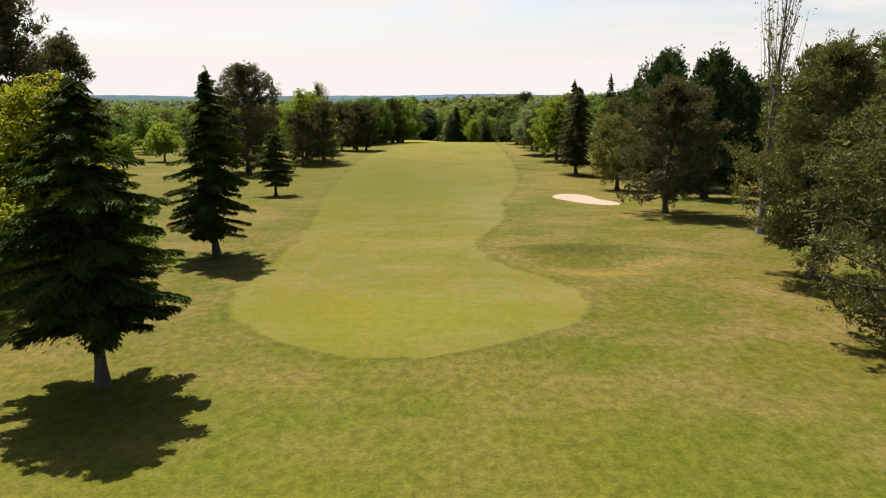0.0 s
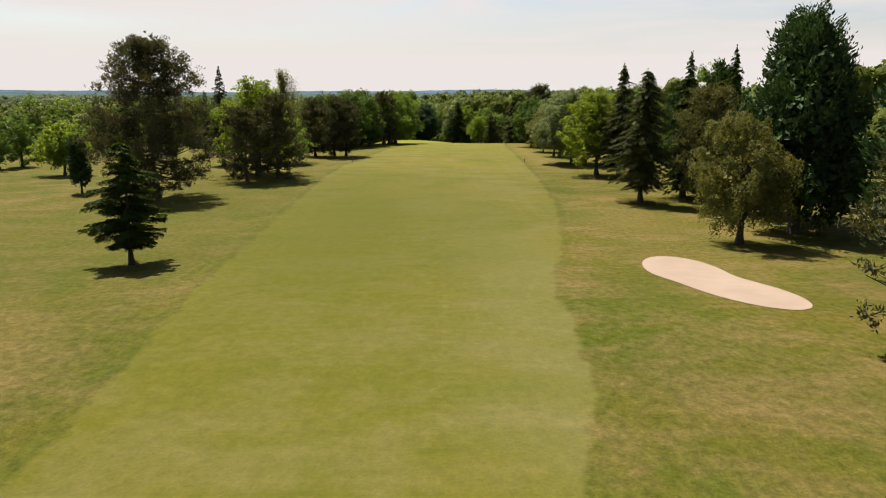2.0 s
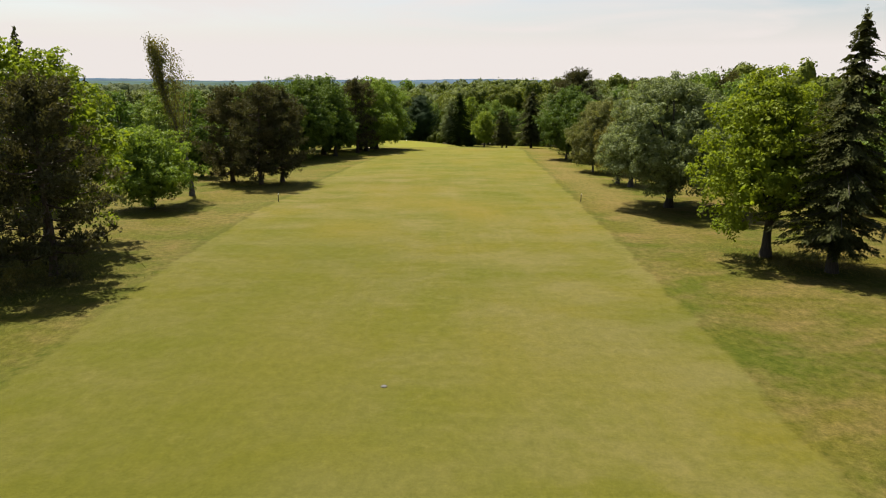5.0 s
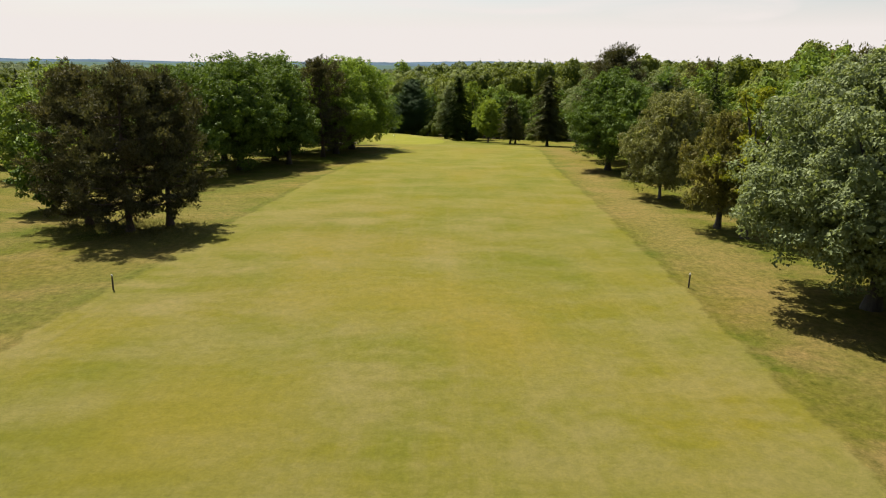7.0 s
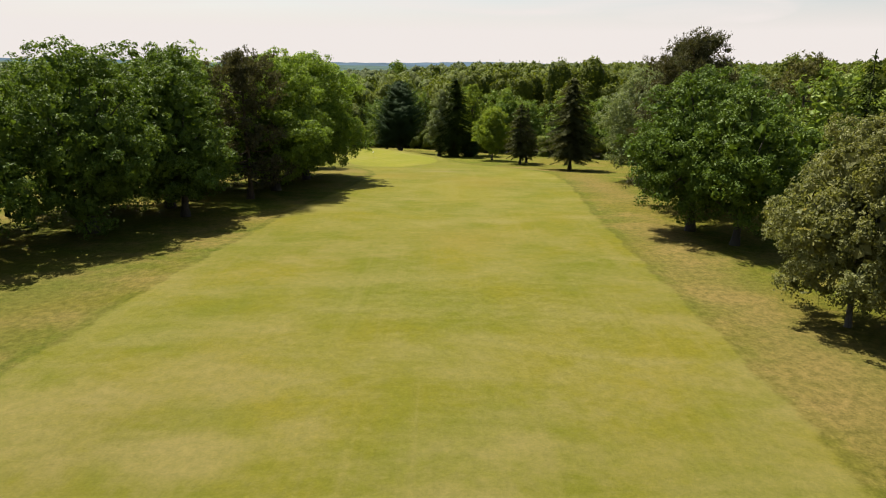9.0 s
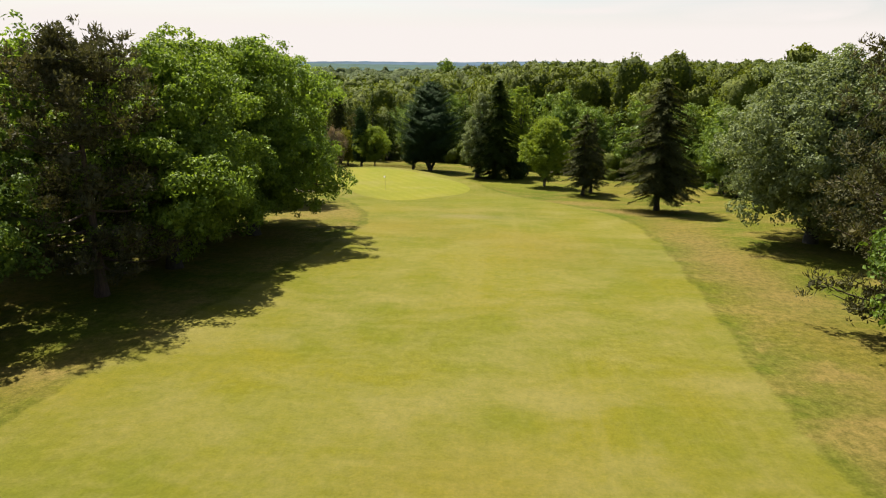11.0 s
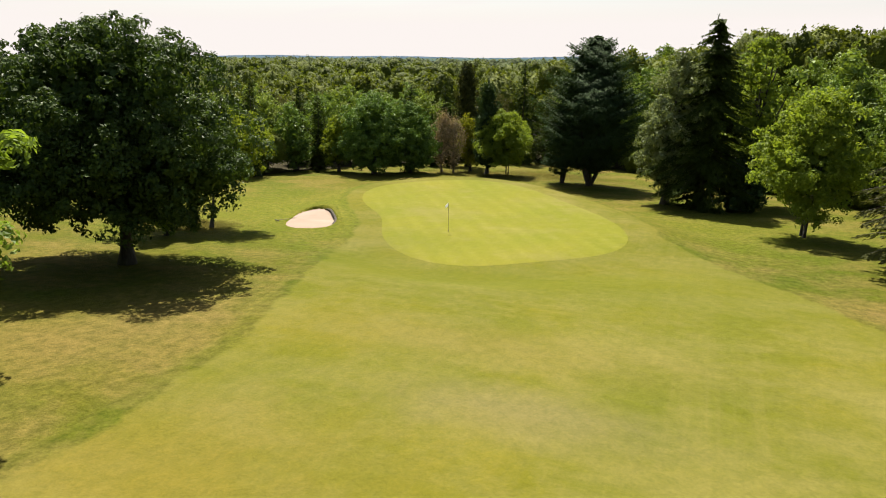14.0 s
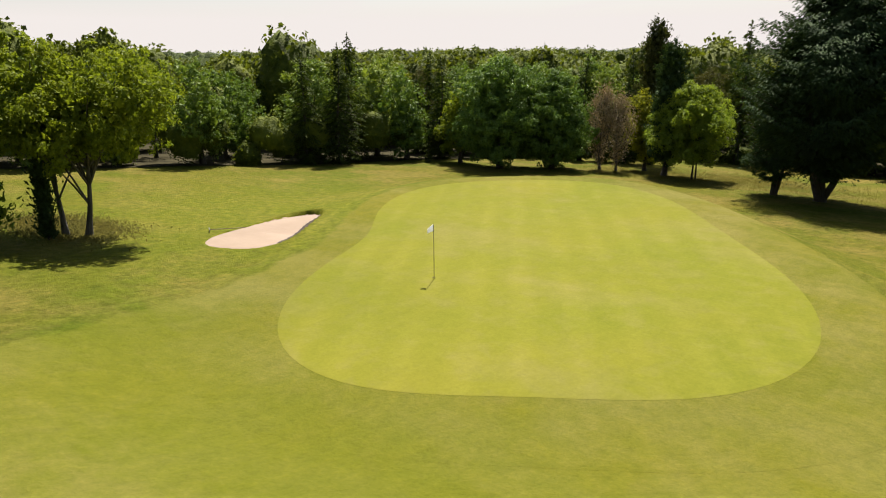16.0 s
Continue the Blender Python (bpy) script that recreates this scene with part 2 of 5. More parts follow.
def leaves(name, dark, light, translucent=0.3, rough=0.5, tint=(1.25, 1.1, 0.6), spread=1.0, gloss=0.05, bough_scale=0.45, vary=0.35, relief=0.0, through_tone=(1.5, 1.5, 0.7)):
    """Foliage: each leaf its own tone, each tree and each bough a little different."""
    m, n, l, p = mat_base(name)
    isle = n.new("ShaderNodeNewGeometry").outputs["Random Per Island"]
    vec = n.new("ShaderNodeTexCoord").outputs["Object"]
    bough = noise_node(n, l, vec, bough_scale, 3)
    obj = n.new("ShaderNodeObjectInfo").outputs["Random"]
    col = mixed(n, l, ranged(n, l, isle, 0, 1, 0.26, 0.72), dark, light)
    col = mixed(n, l, ranged(n, l, bough, 0.42, 0.68, 0.0, 0.7 * spread), col, mixed(n, l, 1.0, col, tint, "MULTIPLY"))
    col = mixed(n, l, ranged(n, l, obj, 0, 1, 0.0, vary * spread), col, mixed(n, l, 1.0, col, (0.62, 0.75, 0.8), "MULTIPLY"))
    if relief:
        # shade between leaf clumps is painted into the colour, with paler lumps
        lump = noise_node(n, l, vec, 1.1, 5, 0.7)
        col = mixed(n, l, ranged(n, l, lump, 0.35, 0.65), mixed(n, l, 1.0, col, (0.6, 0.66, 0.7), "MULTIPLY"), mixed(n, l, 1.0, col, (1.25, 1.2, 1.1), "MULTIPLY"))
        b = n.new("ShaderNodeBump")
        b.inputs["Strength"].default_value, b.inputs["Distance"].default_value = 1.0, relief
        l.new(lump, b.inputs["Height"])
        l.new(b.outputs[0], p.inputs["Normal"])
    l.new(col, p.inputs["Base Color"])
    p.inputs["Roughness"].default_value = rough
    p.inputs["Specular IOR Level"].default_value = gloss
    t = n.new("ShaderNodeBsdfTranslucent")
    l.new(mixed(n, l, 1.0, col, through_tone, "MULTIPLY"), t.inputs["Color"])
    mix = n.new("ShaderNodeMixShader")
    mix.inputs[0].default_value = translucent
    l.new(p.outputs[0], mix.inputs[1])
    l.new(t.outputs[0], mix.inputs[2])
    l.new(mix.outputs[0], n["Material Output"].inputs[0])
    return m


def bark(name, dark, light):
    m, n, l, p = mat_base(name)
    vec = n.new("ShaderNodeTexCoord").outputs["Object"]
    ridge = noise_node(n, l, stretched(n, l, vec, 9, 9, 1.6), 1.0, 6, 0.7, 0.6)
    moss = noise_node(n, l, vec, 0.9, 4)
    col = mixed(n, l, ranged(n, l, ridge, 0.35, 0.65), dark, light)
    col = mixed(n, l, ranged(n, l, moss, 0.5, 0.75, 0, 0.5), col, (0.07, 0.075, 0.035))
    l.new(col, p.inputs["Base Color"])
    p.inputs["Roughness"].default_value = 0.9
    b = n.new("ShaderNodeBump")
    b.inputs["Strength"].default_value, b.inputs["Distance"].default_value = 0.8, 0.03
    l.new(ridge, b.inputs["Height"])
    l.new(b.outputs[0], p.inputs["Normal"])
    return m


def plain(name, col, rough=0.6, vary=0.15, scale=6.0, metal=0.0, gloss=0.5):
    m, n, l, p = mat_base(name)
    vec = n.new("ShaderNodeTexCoord").outputs["Object"]
    f = noise_node(n, l, vec, scale, 5)
    l.new(mixed(n, l, ranged(n, l, f, 0.3, 0.7), tuple(c * (1 - vary) for c in col), tuple(min(1, c * (1 + vary)) for c in col)), p.inputs["Base Color"])
    p.inputs["Roughness"].default_value, p.inputs["Metallic"].default_value = rough, metal
    p.inputs["Specular IOR Level"].default_value = gloss
    return m


ROUGH = grass_surface("rough_grass", 0.1, rough_turf)
FAIRWAY = grass_surface("fairway_grass", 0.04, fairway_over_rough)
GREEN = grass_surface("green_grass", 0.008, green_turf)
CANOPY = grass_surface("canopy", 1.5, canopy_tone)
# the ridge's blue is distance haze put into the base colour
HILLS = plain("hazed_hill_woods", (0.048, 0.072, 0.098), 0.95, 0.25, 0.004, gloss=0.0)


def sand_material():
    m, n, l, p = mat_base("sand")
    vec = n.new("ShaderNodeTexCoord").outputs["Object"]
    big, fine = noise_node(n, l, vec, 0.5, 4), noise_node(n, l, vec, 14, 5, 0.7)
    rake = noise_node(n, l, stretched(n, l, vec, 0.4, 7, 1, 35), 1.0, 3)
    col = mixed(n, l, ranged(n, l, big, 0.35, 0.65), (0.18, 0.130, 0.092), (0.21, 0.155, 0.112))
    col = mixed(n, l, ranged(n, l, fine, 0.4, 0.7, 0, 0.3), col, (0.15, 0.106, 0.072))
    l.new(col, p.inputs["Base Color"])
    p.inputs["Roughness"].default_value = 0.95
    b = n.new("ShaderNodeBump")
    b.inputs["Strength"].default_value, b.inputs["Distance"].default_value = 0.3, 0.02
    l.new(rake, b.inputs["Height"])
    l.new(b.outputs[0], p.inputs["Normal"])
    return m


SAND = sand_material()
FIR = leaves("fir_needles", (0.0121, 0.0231, 0.0042), (0.0575, 0.0782, 0.0138), 0.2, 0.6, (1.25, 1.15, 0.75), gloss=0.02)
SPRUCE = leaves("spruce_needles", (0.018, 0.023, 0.0075), (0.090, 0.096, 0.034), 0.2, 0.6, (1.2, 1.04, 0.8), gloss=0.02)
PINE = leaves("pine_needles", (0.024, 0.027, 0.009), (0.150, 0.150, 0.058), 0.2, 0.6, (1.14, 0.98, 0.8), gloss=0.03)
PINE_DARK = leaves("dark_pine_needles", (0.019, 0.021, 0.009), (0.112, 0.107, 0.052), 0.2, 0.6, (1.16, 0.98, 0.88), gloss=0.03)
CEDAR = leaves("cypress_foliage", (0.0074, 0.0181, 0.0074), (0.0673, 0.1050, 0.0382), 0.12, 0.6, (1.05, 1.1, 0.9), gloss=0.03)
OAK = leaves("oak_leaves", (0.019, 0.040, 0.0065), (0.240, 0.330, 0.050), 0.36, 0.5, (1.18, 1.1, 0.8), gloss=0.08)
# a copy of the oak leaves, darkened to carry the shade on their facing sides
OAK_SHADED = leaves("shaded_oak_leaves", (0.013, 0.030, 0.006), (0.140, 0.205, 0.034), 0.22, 0.5, (1.18, 1.1, 0.8), gloss=0.06)
WOODLAND = leaves("woodland_leaves", (0.026, 0.052, 0.011), (0.245, 0.315, 0.060), 0.26, 0.5, (1.25, 1.12, 0.8), vary=1.0, gloss=0.08)
MAPLE = leaves("maple_leaves", (0.013, 0.032, 0.007), (0.190, 0.290, 0.060), 0.22, 0.5, (1.1, 1.08, 0.9), gloss=0.06)
DARK_OAK = leaves("dark_oak_leaves", (0.010, 0.024, 0.006), (0.078, 0.118, 0.026), 0.2, 0.5, (1.15, 1.08, 0.85), gloss=0.08)
LIME = leaves("bright_leaves", (0.056, 0.088, 0.008), (0.215, 0.255, 0.026), 0.38, 0.5, (1.15, 1.05, 0.75))
GOLD = leaves("yellow_leaves", (0.08, 0.094, 0.008), (0.245, 0.25, 0.026), 0.42, 0.5, (1.15, 1.03, 0.75))
FRESH = leaves("fresh_leaves", (0.062, 0.100, 0.013), (0.230, 0.285, 0.043), 0.42, 0.5, (1.2, 1.08, 0.7))
GREY = leaves("grey_leaves", (0.034, 0.050, 0.018), (0.255, 0.290, 0.135), 0.28, 0.5, (1.0, 1.0, 0.95), gloss=0.06)
WILLOW = leaves("willow_leaves", (0.0569, 0.0621, 0.0158), (0.1690, 0.1580, 0.0506), 0.3, 0.5, (1.2, 1.0, 0.7))
DEAD = leaves("bare_twigs", (0.16, 0.125, 0.075), (0.36, 0.285, 0.19), 0.1, 0.9, (1.1, 0.95, 0.85))
OLIVE = leaves("olive_leaves", (0.040, 0.048, 0.014), (0.230, 0.235, 0.092), 0.28, 0.5, (1.1, 1.02, 0.85), gloss=0.06)
STRAW = leaves("tall_grass", (0.085, 0.08, 0.02), (0.165, 0.143, 0.045), 0.5, 0.7, (1.1, 1.0, 0.8), through_tone=(1.2, 1.2, 1.0))
BARK = bark("bark", (0.02, 0.016, 0.011), (0.055, 0.045, 0.032))
BARK_RED = bark("pine_bark", (0.03, 0.02, 0.013), (0.085, 0.055, 0.035))
BARK_GREY = bark("grey_bark", (0.035, 0.031, 0.025), (0.1, 0.09, 0.07))


# ---- the lie of the land ----
LAND_Y = [-400, 0, 30, 48, 66, 85, 115, 140, 173, 205, 240, 270, 289, 302, 325, 342, 358, 380, 420, 520, 700, 1000, 1500, 2500, 4600]
LAND_Z = [1.5, 1.6, 1.7, 1.75, 1.6, 0.4, -0.3, -0.6, -1.35, -1.65, -2.6, -4.0, -5.4, -6.8, -8.3, -9.3, -10.5, -12, -13.5, -13, -8, -4, 0, 6, 16]
_ys = np.arange(-400, 4600, 1.0)
_zs = np.interp(_ys, LAND_Y, LAND_Z)
_zs = np.convolve(np.pad(_zs, 10, "edge"), np.ones(21) / 21, "valid")


class Ring:
    """A closed outline: an ellipse (centre, half axes, turn in degrees) whose radius has a few slow waves."""

    def __init__(self, cx, cy, a, b, turn, waves):
        self.cx, self.cy, self.a, self.b, self.waves = cx, cy, a, b, waves
        self.c, self.s = math.cos(radians(turn)), math.sin(radians(turn))

    def radius(self, ang):
        r = 1.0 + 0 * ang
        for k, (c, s) in enumerate(self.waves, 1):
            r = r + c * np.cos(k * ang) + s * np.sin(k * ang)
        return r

    def rel(self, x, y):
        """Distance from the centre as a share of the way to the outline, and that way's length."""
        dx, dy = x - self.cx, y - self.cy
        u, w = (dx * self.c + dy * self.s) / self.a, (dy * self.c - dx * self.s) / self.b
        rel = np.hypot(u, w) / self.radius(np.arctan2(w, u))
        return rel, np.hypot(dx, dy) / np.maximum(rel, 1e-3)

    def outline(self, ang, add=0.0):
        """Offsets of the outline from the centre, moved out by add metres."""
        r = self.radius(ang)
        u, w = self.a * r * np.cos(ang), self.b * r * np.sin(ang)
        x, y = u * self.c - w * self.s, u * self.s + w * self.c
        d = np.hypot(x, y)
        return x * (1 + add / d), y * (1 + add / d)


GREEN_RING = Ring(-11.30, 313.10, 14.79, 9.46, 126.0, [(-0.024, -0.112), (0.073, 0.006), (0.025, 0.031), (-0.073, -0.010)])
BUNKER_FAIRWAY = Ring(15.56, 79.56, 5.72, 3.18, 100.2, [(-0.105, -0.138), (0.287, -0.005), (-0.082, -0.099)])
BUNKER_GREEN = Ring(-21.98, 307.4, 4.05, 2.05, 117.2, [(0.09, -0.03), (0.1, 0.01), (0.11, 0.02)])
BUNKERS = [(BUNKER_FAIRWAY, 0.03, (0.5, 0.85)), (BUNKER_GREEN, 0.22, (0.42, 0.9))]


def smooth(t):
    t = np.clip(t, 0, 1)
    return t * t * (3 - 2 * t)


def land(x, y):
    """Height of the turf."""
    x, y = np.asarray(x, float), np.asarray(y, float)
    z = np.interp(y + np.maximum(0, np.abs(x) - 80), _ys, _zs)
    # gentle rolls
    z = z + 0.12 * np.sin(x * 0.11 + 1.3) * np.sin(y * 0.07) + 0.05 * np.sin(x * 0.31 + y * 0.23)
    # the raised green with its shoulder
    rel, r = GREEN_RING.rel(x, y)
    out = (rel - 1) * r
    plate = -6.75 + 0.012 * (y - 313) + 0.01 * (x + 11)
    z = z + (plate - z) * (1 - smooth((out - 1.2) / 7.0))
    # a shallow grassy hollow beside the start of the fairway
    hol = np.hypot((x - 10.5) / 6.5, (y - 43.5) / 4.5)
    z = z - 0.55 * (1 - smooth(hol)) + 0.25 * np.exp(-((hol - 1.1) / 0.25) ** 2) * np.clip((y - 42) / 4, 0, 1)
    for ring, depth, way in BUNKERS:
        rel, r, lip = bunker_lip(ring, way, x, y)
        z = z + (0.14 if depth > 0.1 else 0.0) * lip * np.exp(-(((rel - 1.1) * r) / 1.0) ** 2) * (rel > 1.0)
        z = z - dug_out(depth, lip, rel, r)
    return z


def dug_out(depth, lip, rel, r):
    """How deep the soil is dug out under a bunker's sand: steep behind a lip, gentle where the rim is flush."""
    inward = (1.0 - rel) * r
    return (depth * lip + 0.3) * smooth((inward - 0.6) / 0.6 if depth < 0.1 else inward / 0.22)


def bunker_lip(ring, way, x, y):
    """Share of the way to a bunker's rim, that way's length, and how high the rim's face stands there."""
    rel, r = ring.rel(x, y)
    side = ((x - ring.cx) * way[0] + (y - ring.cy) * way[1]) / np.maximum(r, 1)
    return rel, r, 0.08 + 0.92 * smooth(side * 0.9 + 0.15)


def sand_level(ring, depth, way, x, y):
    rel, r, lip = bunker_lip(ring, way, x, y)
    dug = dug_out(depth, lip, rel, r)
    if depth < 0.1:
        return land(x, y) + dug + 0.025
    return land(x, y) + dug - depth * lip - 0.04 * smooth((1 - rel) * 1.2)


def land1(x, y):
    return float(land(x, y))


def mesh_of(name, verts, faces, material, smooth_faces=False):
    """A mesh from arrays of places and of faces that all have the same number of corners."""
    verts, faces = np.asarray(verts, np.float32), np.asarray(faces, np.int32)
    me = bpy.data.meshes.new(name)
    k = faces.shape[1]
    me.vertices.add(len(verts))
    me.vertices.foreach_set("co", verts.ravel())
    me.loops.add(faces.size)
    me.loops.foreach_set("vertex_index", faces.ravel())
    me.polygons.add(len(faces))
    me.polygons.foreach_set("loop_start", np.arange(0, faces.size, k, dtype=np.int32))
    me.polygons.foreach_set("loop_total", np.full(len(faces), k, np.int32))
    me.polygons.foreach_set("use_smooth", np.full(len(faces), smooth_faces))
    me.update(calc_edges=True)
    me.materials.append(material)
    return me


def grid_faces(nu, nv, wrap=False):
    """Quads between nu rows of nv places."""
    i, j = np.meshgrid(np.arange(nu - 1), np.arange(nv if wrap else nv - 1), indexing="ij")
    j2 = (j + 1) % nv
    return np.stack([i * nv + j, i * nv + j2, (i + 1) * nv + j2, (i + 1) * nv + j], -1).reshape(-1, 4)[:, ::-1]


def lines(stops):
    """Grid lines from stretches of (from, to, step)."""
    out = np.concatenate([np.arange(a, b, s) for a, b, s in stops])
    return np.unique(out.round(3))


# ---- ground ----
gx = lines([(-4400, -1000, 400), (-1000, -200, 80), (-200, -70, 10), (-70, -28, 2), (-28, -26, 0.3), (-26, -17.5, 0.15), (-17.5, 6, 0.8), (6, 11, 0.8), (11, 21, 0.3), (21, 22, 0.5), (22, 70, 2), (70, 200, 10), (200, 1000, 80), (1000, 4401, 400)])
gy = lines([(-900, -100, 100), (-100, -10, 10), (-10, 66, 1.0), (66, 70, 0.8), (70, 88, 0.3), (88, 90, 0.8), (90, 280, 2.0), (280, 298, 0.6), (298, 302, 0.6), (302, 314, 0.15), (314, 340, 0.8), (340, 350, 2.0), (350, 440, 4), (440, 1000, 40), (1000, 4501, 250)])
GX, GY = np.meshgrid(gx, gy)
ground = new("ground", mesh_of("ground", np.stack([GX, GY, land(GX, GY)], -1).reshape(-1, 3), grid_faces(len(gy), len(gx))[:, ::-1], ROUGH, True))
tagged(ground, "patchy rough grass, green and sun-dried, rolling gently downhill", "ground", kind="structure")

FW_LEFT = [(26.0, -2.0), (26.2, -3.2), (26.8, -4.9), (27.9, -6.7), (29.7, -9.0), (31.7, -10.3), (33.5, -11.1), (36.2, -11.8), (41, -11.3), (50, -11), (60, -11.6), (76, -13.7), (97, -15.7), (119, -16.9), (142, -18.1), (168, -18.3), (190, -16.6), (206, -15.2), (236, -12), (262, -8), (272, -6.9), (280, -8), (288, -11), (296, -14), (305, -17), (312, -19)]
FW_RIGHT = [(26.0, -2.0), (26.2, -0.8), (26.8, 0.9), (27.4, 2.2), (28.6, 4.1), (30.4, 6.2), (32.9, 7.7), (35.6, 8.0), (38.4, 7.0), (41.4, 5.1), (44.2, 3.2), (47.7, 2.4), (53, 3.4), (60, 5.6), (68, 6.5), (78, 6.8), (89, 9.4), (101, 11), (111, 12.5), (131, 14), (165, 15.7), (191, 16.5), (212, 17.2), (234, 17.7), (252, 19.2), (265, 20.3), (277, 20.2), (285, 18.7), (292, 15.7), (300, 11.7), (306, 7.5), (312, 3.5)]
fy = np.concatenate([np.arange(26.0, 37, 0.2), np.arange(37, 312, 0.6)])


def edge_curve(knots):
    ky, kx = np.array(knots).T
    x = np.interp(fy, ky, kx)
    soft = np.convolve(np.pad(x, 6, "edge"), np.hanning(15)[1:-1] / np.hanning(15)[1:-1].sum(), "valid")
    soft[:3] = x[:3]
    return soft


fl, fr = edge_curve(FW_LEFT), edge_curve(FW_RIGHT)
fl = fl + 0.12 * np.sin(fy * 0.9) + 0.08 * np.sin(fy * 2.3 + 1)
fr = fr + 0.12 * np.sin(fy * 0.8 + 2) + 0.08 * np.sin(fy * 2.1)


def inside_fairway(x, y):
    """How far in from the fairway's edge a place lies, in metres (negative outside)."""
    return np.minimum(x - np.interp(y, fy, fl), np.interp(y, fy, fr) - x)


def with_inside(me, values):
    at = me.attributes.new("inside", "FLOAT", "POINT")
    at.data.foreach_set("value", np.clip(np.asarray(values, np.float32).ravel(), -3, 3))
    return me


def fairway():
    columns = 56
    left, right = fl - 0.9, fr + 0.9
    t = np.linspace(0, 1, columns)
    u = t + 0.04 * np.sin(-4 * math.pi * t) / 2
    X = left[:, None] + (right - left)[:, None] * u
    Y = np.repeat(fy[:, None], columns, 1)
    rim = smooth(np.minimum(np.minimum(X - left[:, None], right[:, None] - X), Y - 26.0) / 0.9)
    Z = land(X, Y) - 0.012 + 0.042 * rim
    me = mesh_of("fairway", np.stack([X, Y, Z], -1).reshape(-1, 3), grid_faces(len(fy), columns)[:, ::-1], FAIRWAY, True)
    nose = (Y - 26.2) * 1.2
    return new("fairway", with_inside(me, np.minimum(np.minimum(X - fl[:, None], fr[:, None] - X), nose)))


tagged(fairway(), "closely mown fairway, yellow-green turf with dry drifts", "fairway", kind="structure")


def disc(name, ring, add, lift, edge_lift, material, rings=26, round_=120, level=land):
    """A sheet that fills a ring's outline."""
    a = np.linspace(0, 2 * math.pi, round_, endpoint=False)
    s = np.linspace(0.004, 1, rings)
    ox, oy = ring.outline(a, add)
    X, Y = ring.cx + s[:, None] * ox[None], ring.cy + s[:, None] * oy[None]
    Z = level(X, Y) + edge_lift + (lift - edge_lift) * (1 - s[:, None] ** 24)
    me = mesh_of(name, np.stack([X, Y, Z], -1).reshape(-1, 3), grid_faces(rings, round_, True)[:, ::-1], material, True)
    rel, r = ring.rel(X, Y)
    return new(name, with_inside(me, np.maximum((1 - rel) * r + add - 0.9, inside_fairway(X, Y))))


tagged(disc("green_fringe", GREEN_RING, 3.0, 0.05, 0.034, FAIRWAY), "short fringe of turf round the putting green", "fringe", kind="structure")
tagged(disc("putting_green", GREEN_RING, 0.0, 0.07, 0.054, GREEN), "bright striped putting green, very closely mown", "putting green", kind="structure")
for ring, depth, way in BUNKERS:
    tagged(disc("bunker_sand", ring, 0.0, 0.0, 0.0, SAND, 30, 140, lambda x, y: sand_level(ring, depth, way, x, y)), "pale pinkish sand bunker with a grass lip", "sand bunker", kind="structure")

# soil coloured nearly black, so the shade under the rim is painted in
SHADED_SOIL = plain("shaded_lip_soil", (0.035, 0.026, 0.016), 0.95, 0.4, 9.0)


def lip_face(ring, depth, way):
    """The undercut face of soil and roots below a bunker's higher rim, its shade put into the dark colour."""
    a = np.linspace(0, 2 * math.pi, 360, endpoint=False)
    ox, oy = ring.outline(a, -0.16)
    X, Y = ring.cx + ox, ring.cy + oy
    lip = bunker_lip(ring, way, X, Y)[2]
    side = (ox * way[0] + oy * way[1]) / np.hypot(ox, oy)
    best = int(np.argmax(side))
    span = np.arange(best - 52, best + 53) % 360
    X, Y, lip = X[span], Y[span], lip[span]
    fade = np.sin(np.linspace(0, math.pi, len(span))) ** 0.6
    ragged = 0.03 * np.sin(np.arange(len(span)) * 1.7) + 0.02 * np.sin(np.arange(len(span)) * 0.61)
    foot = sand_level(ring, depth, way, X, Y) - 0.03
    top = foot + 0.05 + (depth * lip + 0.07 + ragged) * fade
    dx, dy = (ring.cx - X) * 0.022, (ring.cy - Y) * 0.022
    rows = [np.stack([X + dx * k, Y + dy * k, z], 1) for k, z in ((0, foot), (0.3, (foot + top) / 2), (0.9, top), (-2.2, top + 0.02), (-6.0, top - 0.1))]
    return np.concatenate(rows), grid_faces(5, len(span))


tagged(new("bunker_lip", mesh_of("bunker_lip", *lip_face(*BUNKERS[1]), SHADED_SOIL, True)), "thin undercut rim of soil above the sand, shade in its dark colour", "bunker rim", kind="structure")


# ---- trees ----
def part(name, me, parent, label=""):
    ob = new(name, me)
    ob.parent = parent
    return tagged(ob, label)


def unit(v):
    return v / np.maximum(np.linalg.norm(v, axis=-1, keepdims=True), 1e-6)


def rhombi(rng, places, along, facing, length, width):
    """Leaf-shaped four-cornered blades: along is the way each one points, facing the way its face looks."""
    n = len(places)
    along = unit(along)
    side = unit(np.cross(along, facing + 1e-4))
    length = (length * rng.uniform(0.6, 1.35, n))[:, None]
    width = (width * rng.uniform(0.6, 1.35, n))[:, None]
    bow = unit(np.cross(side, along)) * length * 0.12
    v = np.stack([places - along * length * 0.5, places + side * width * 0.5 + bow - along * length * 0.08, places + along * length * 0.5, places - side * width * 0.5 + bow - along * length * 0.08], 1)
    return v.reshape(-1, 3)


def quads_of(verts):
    return np.arange(len(verts)).reshape(-1, 4)


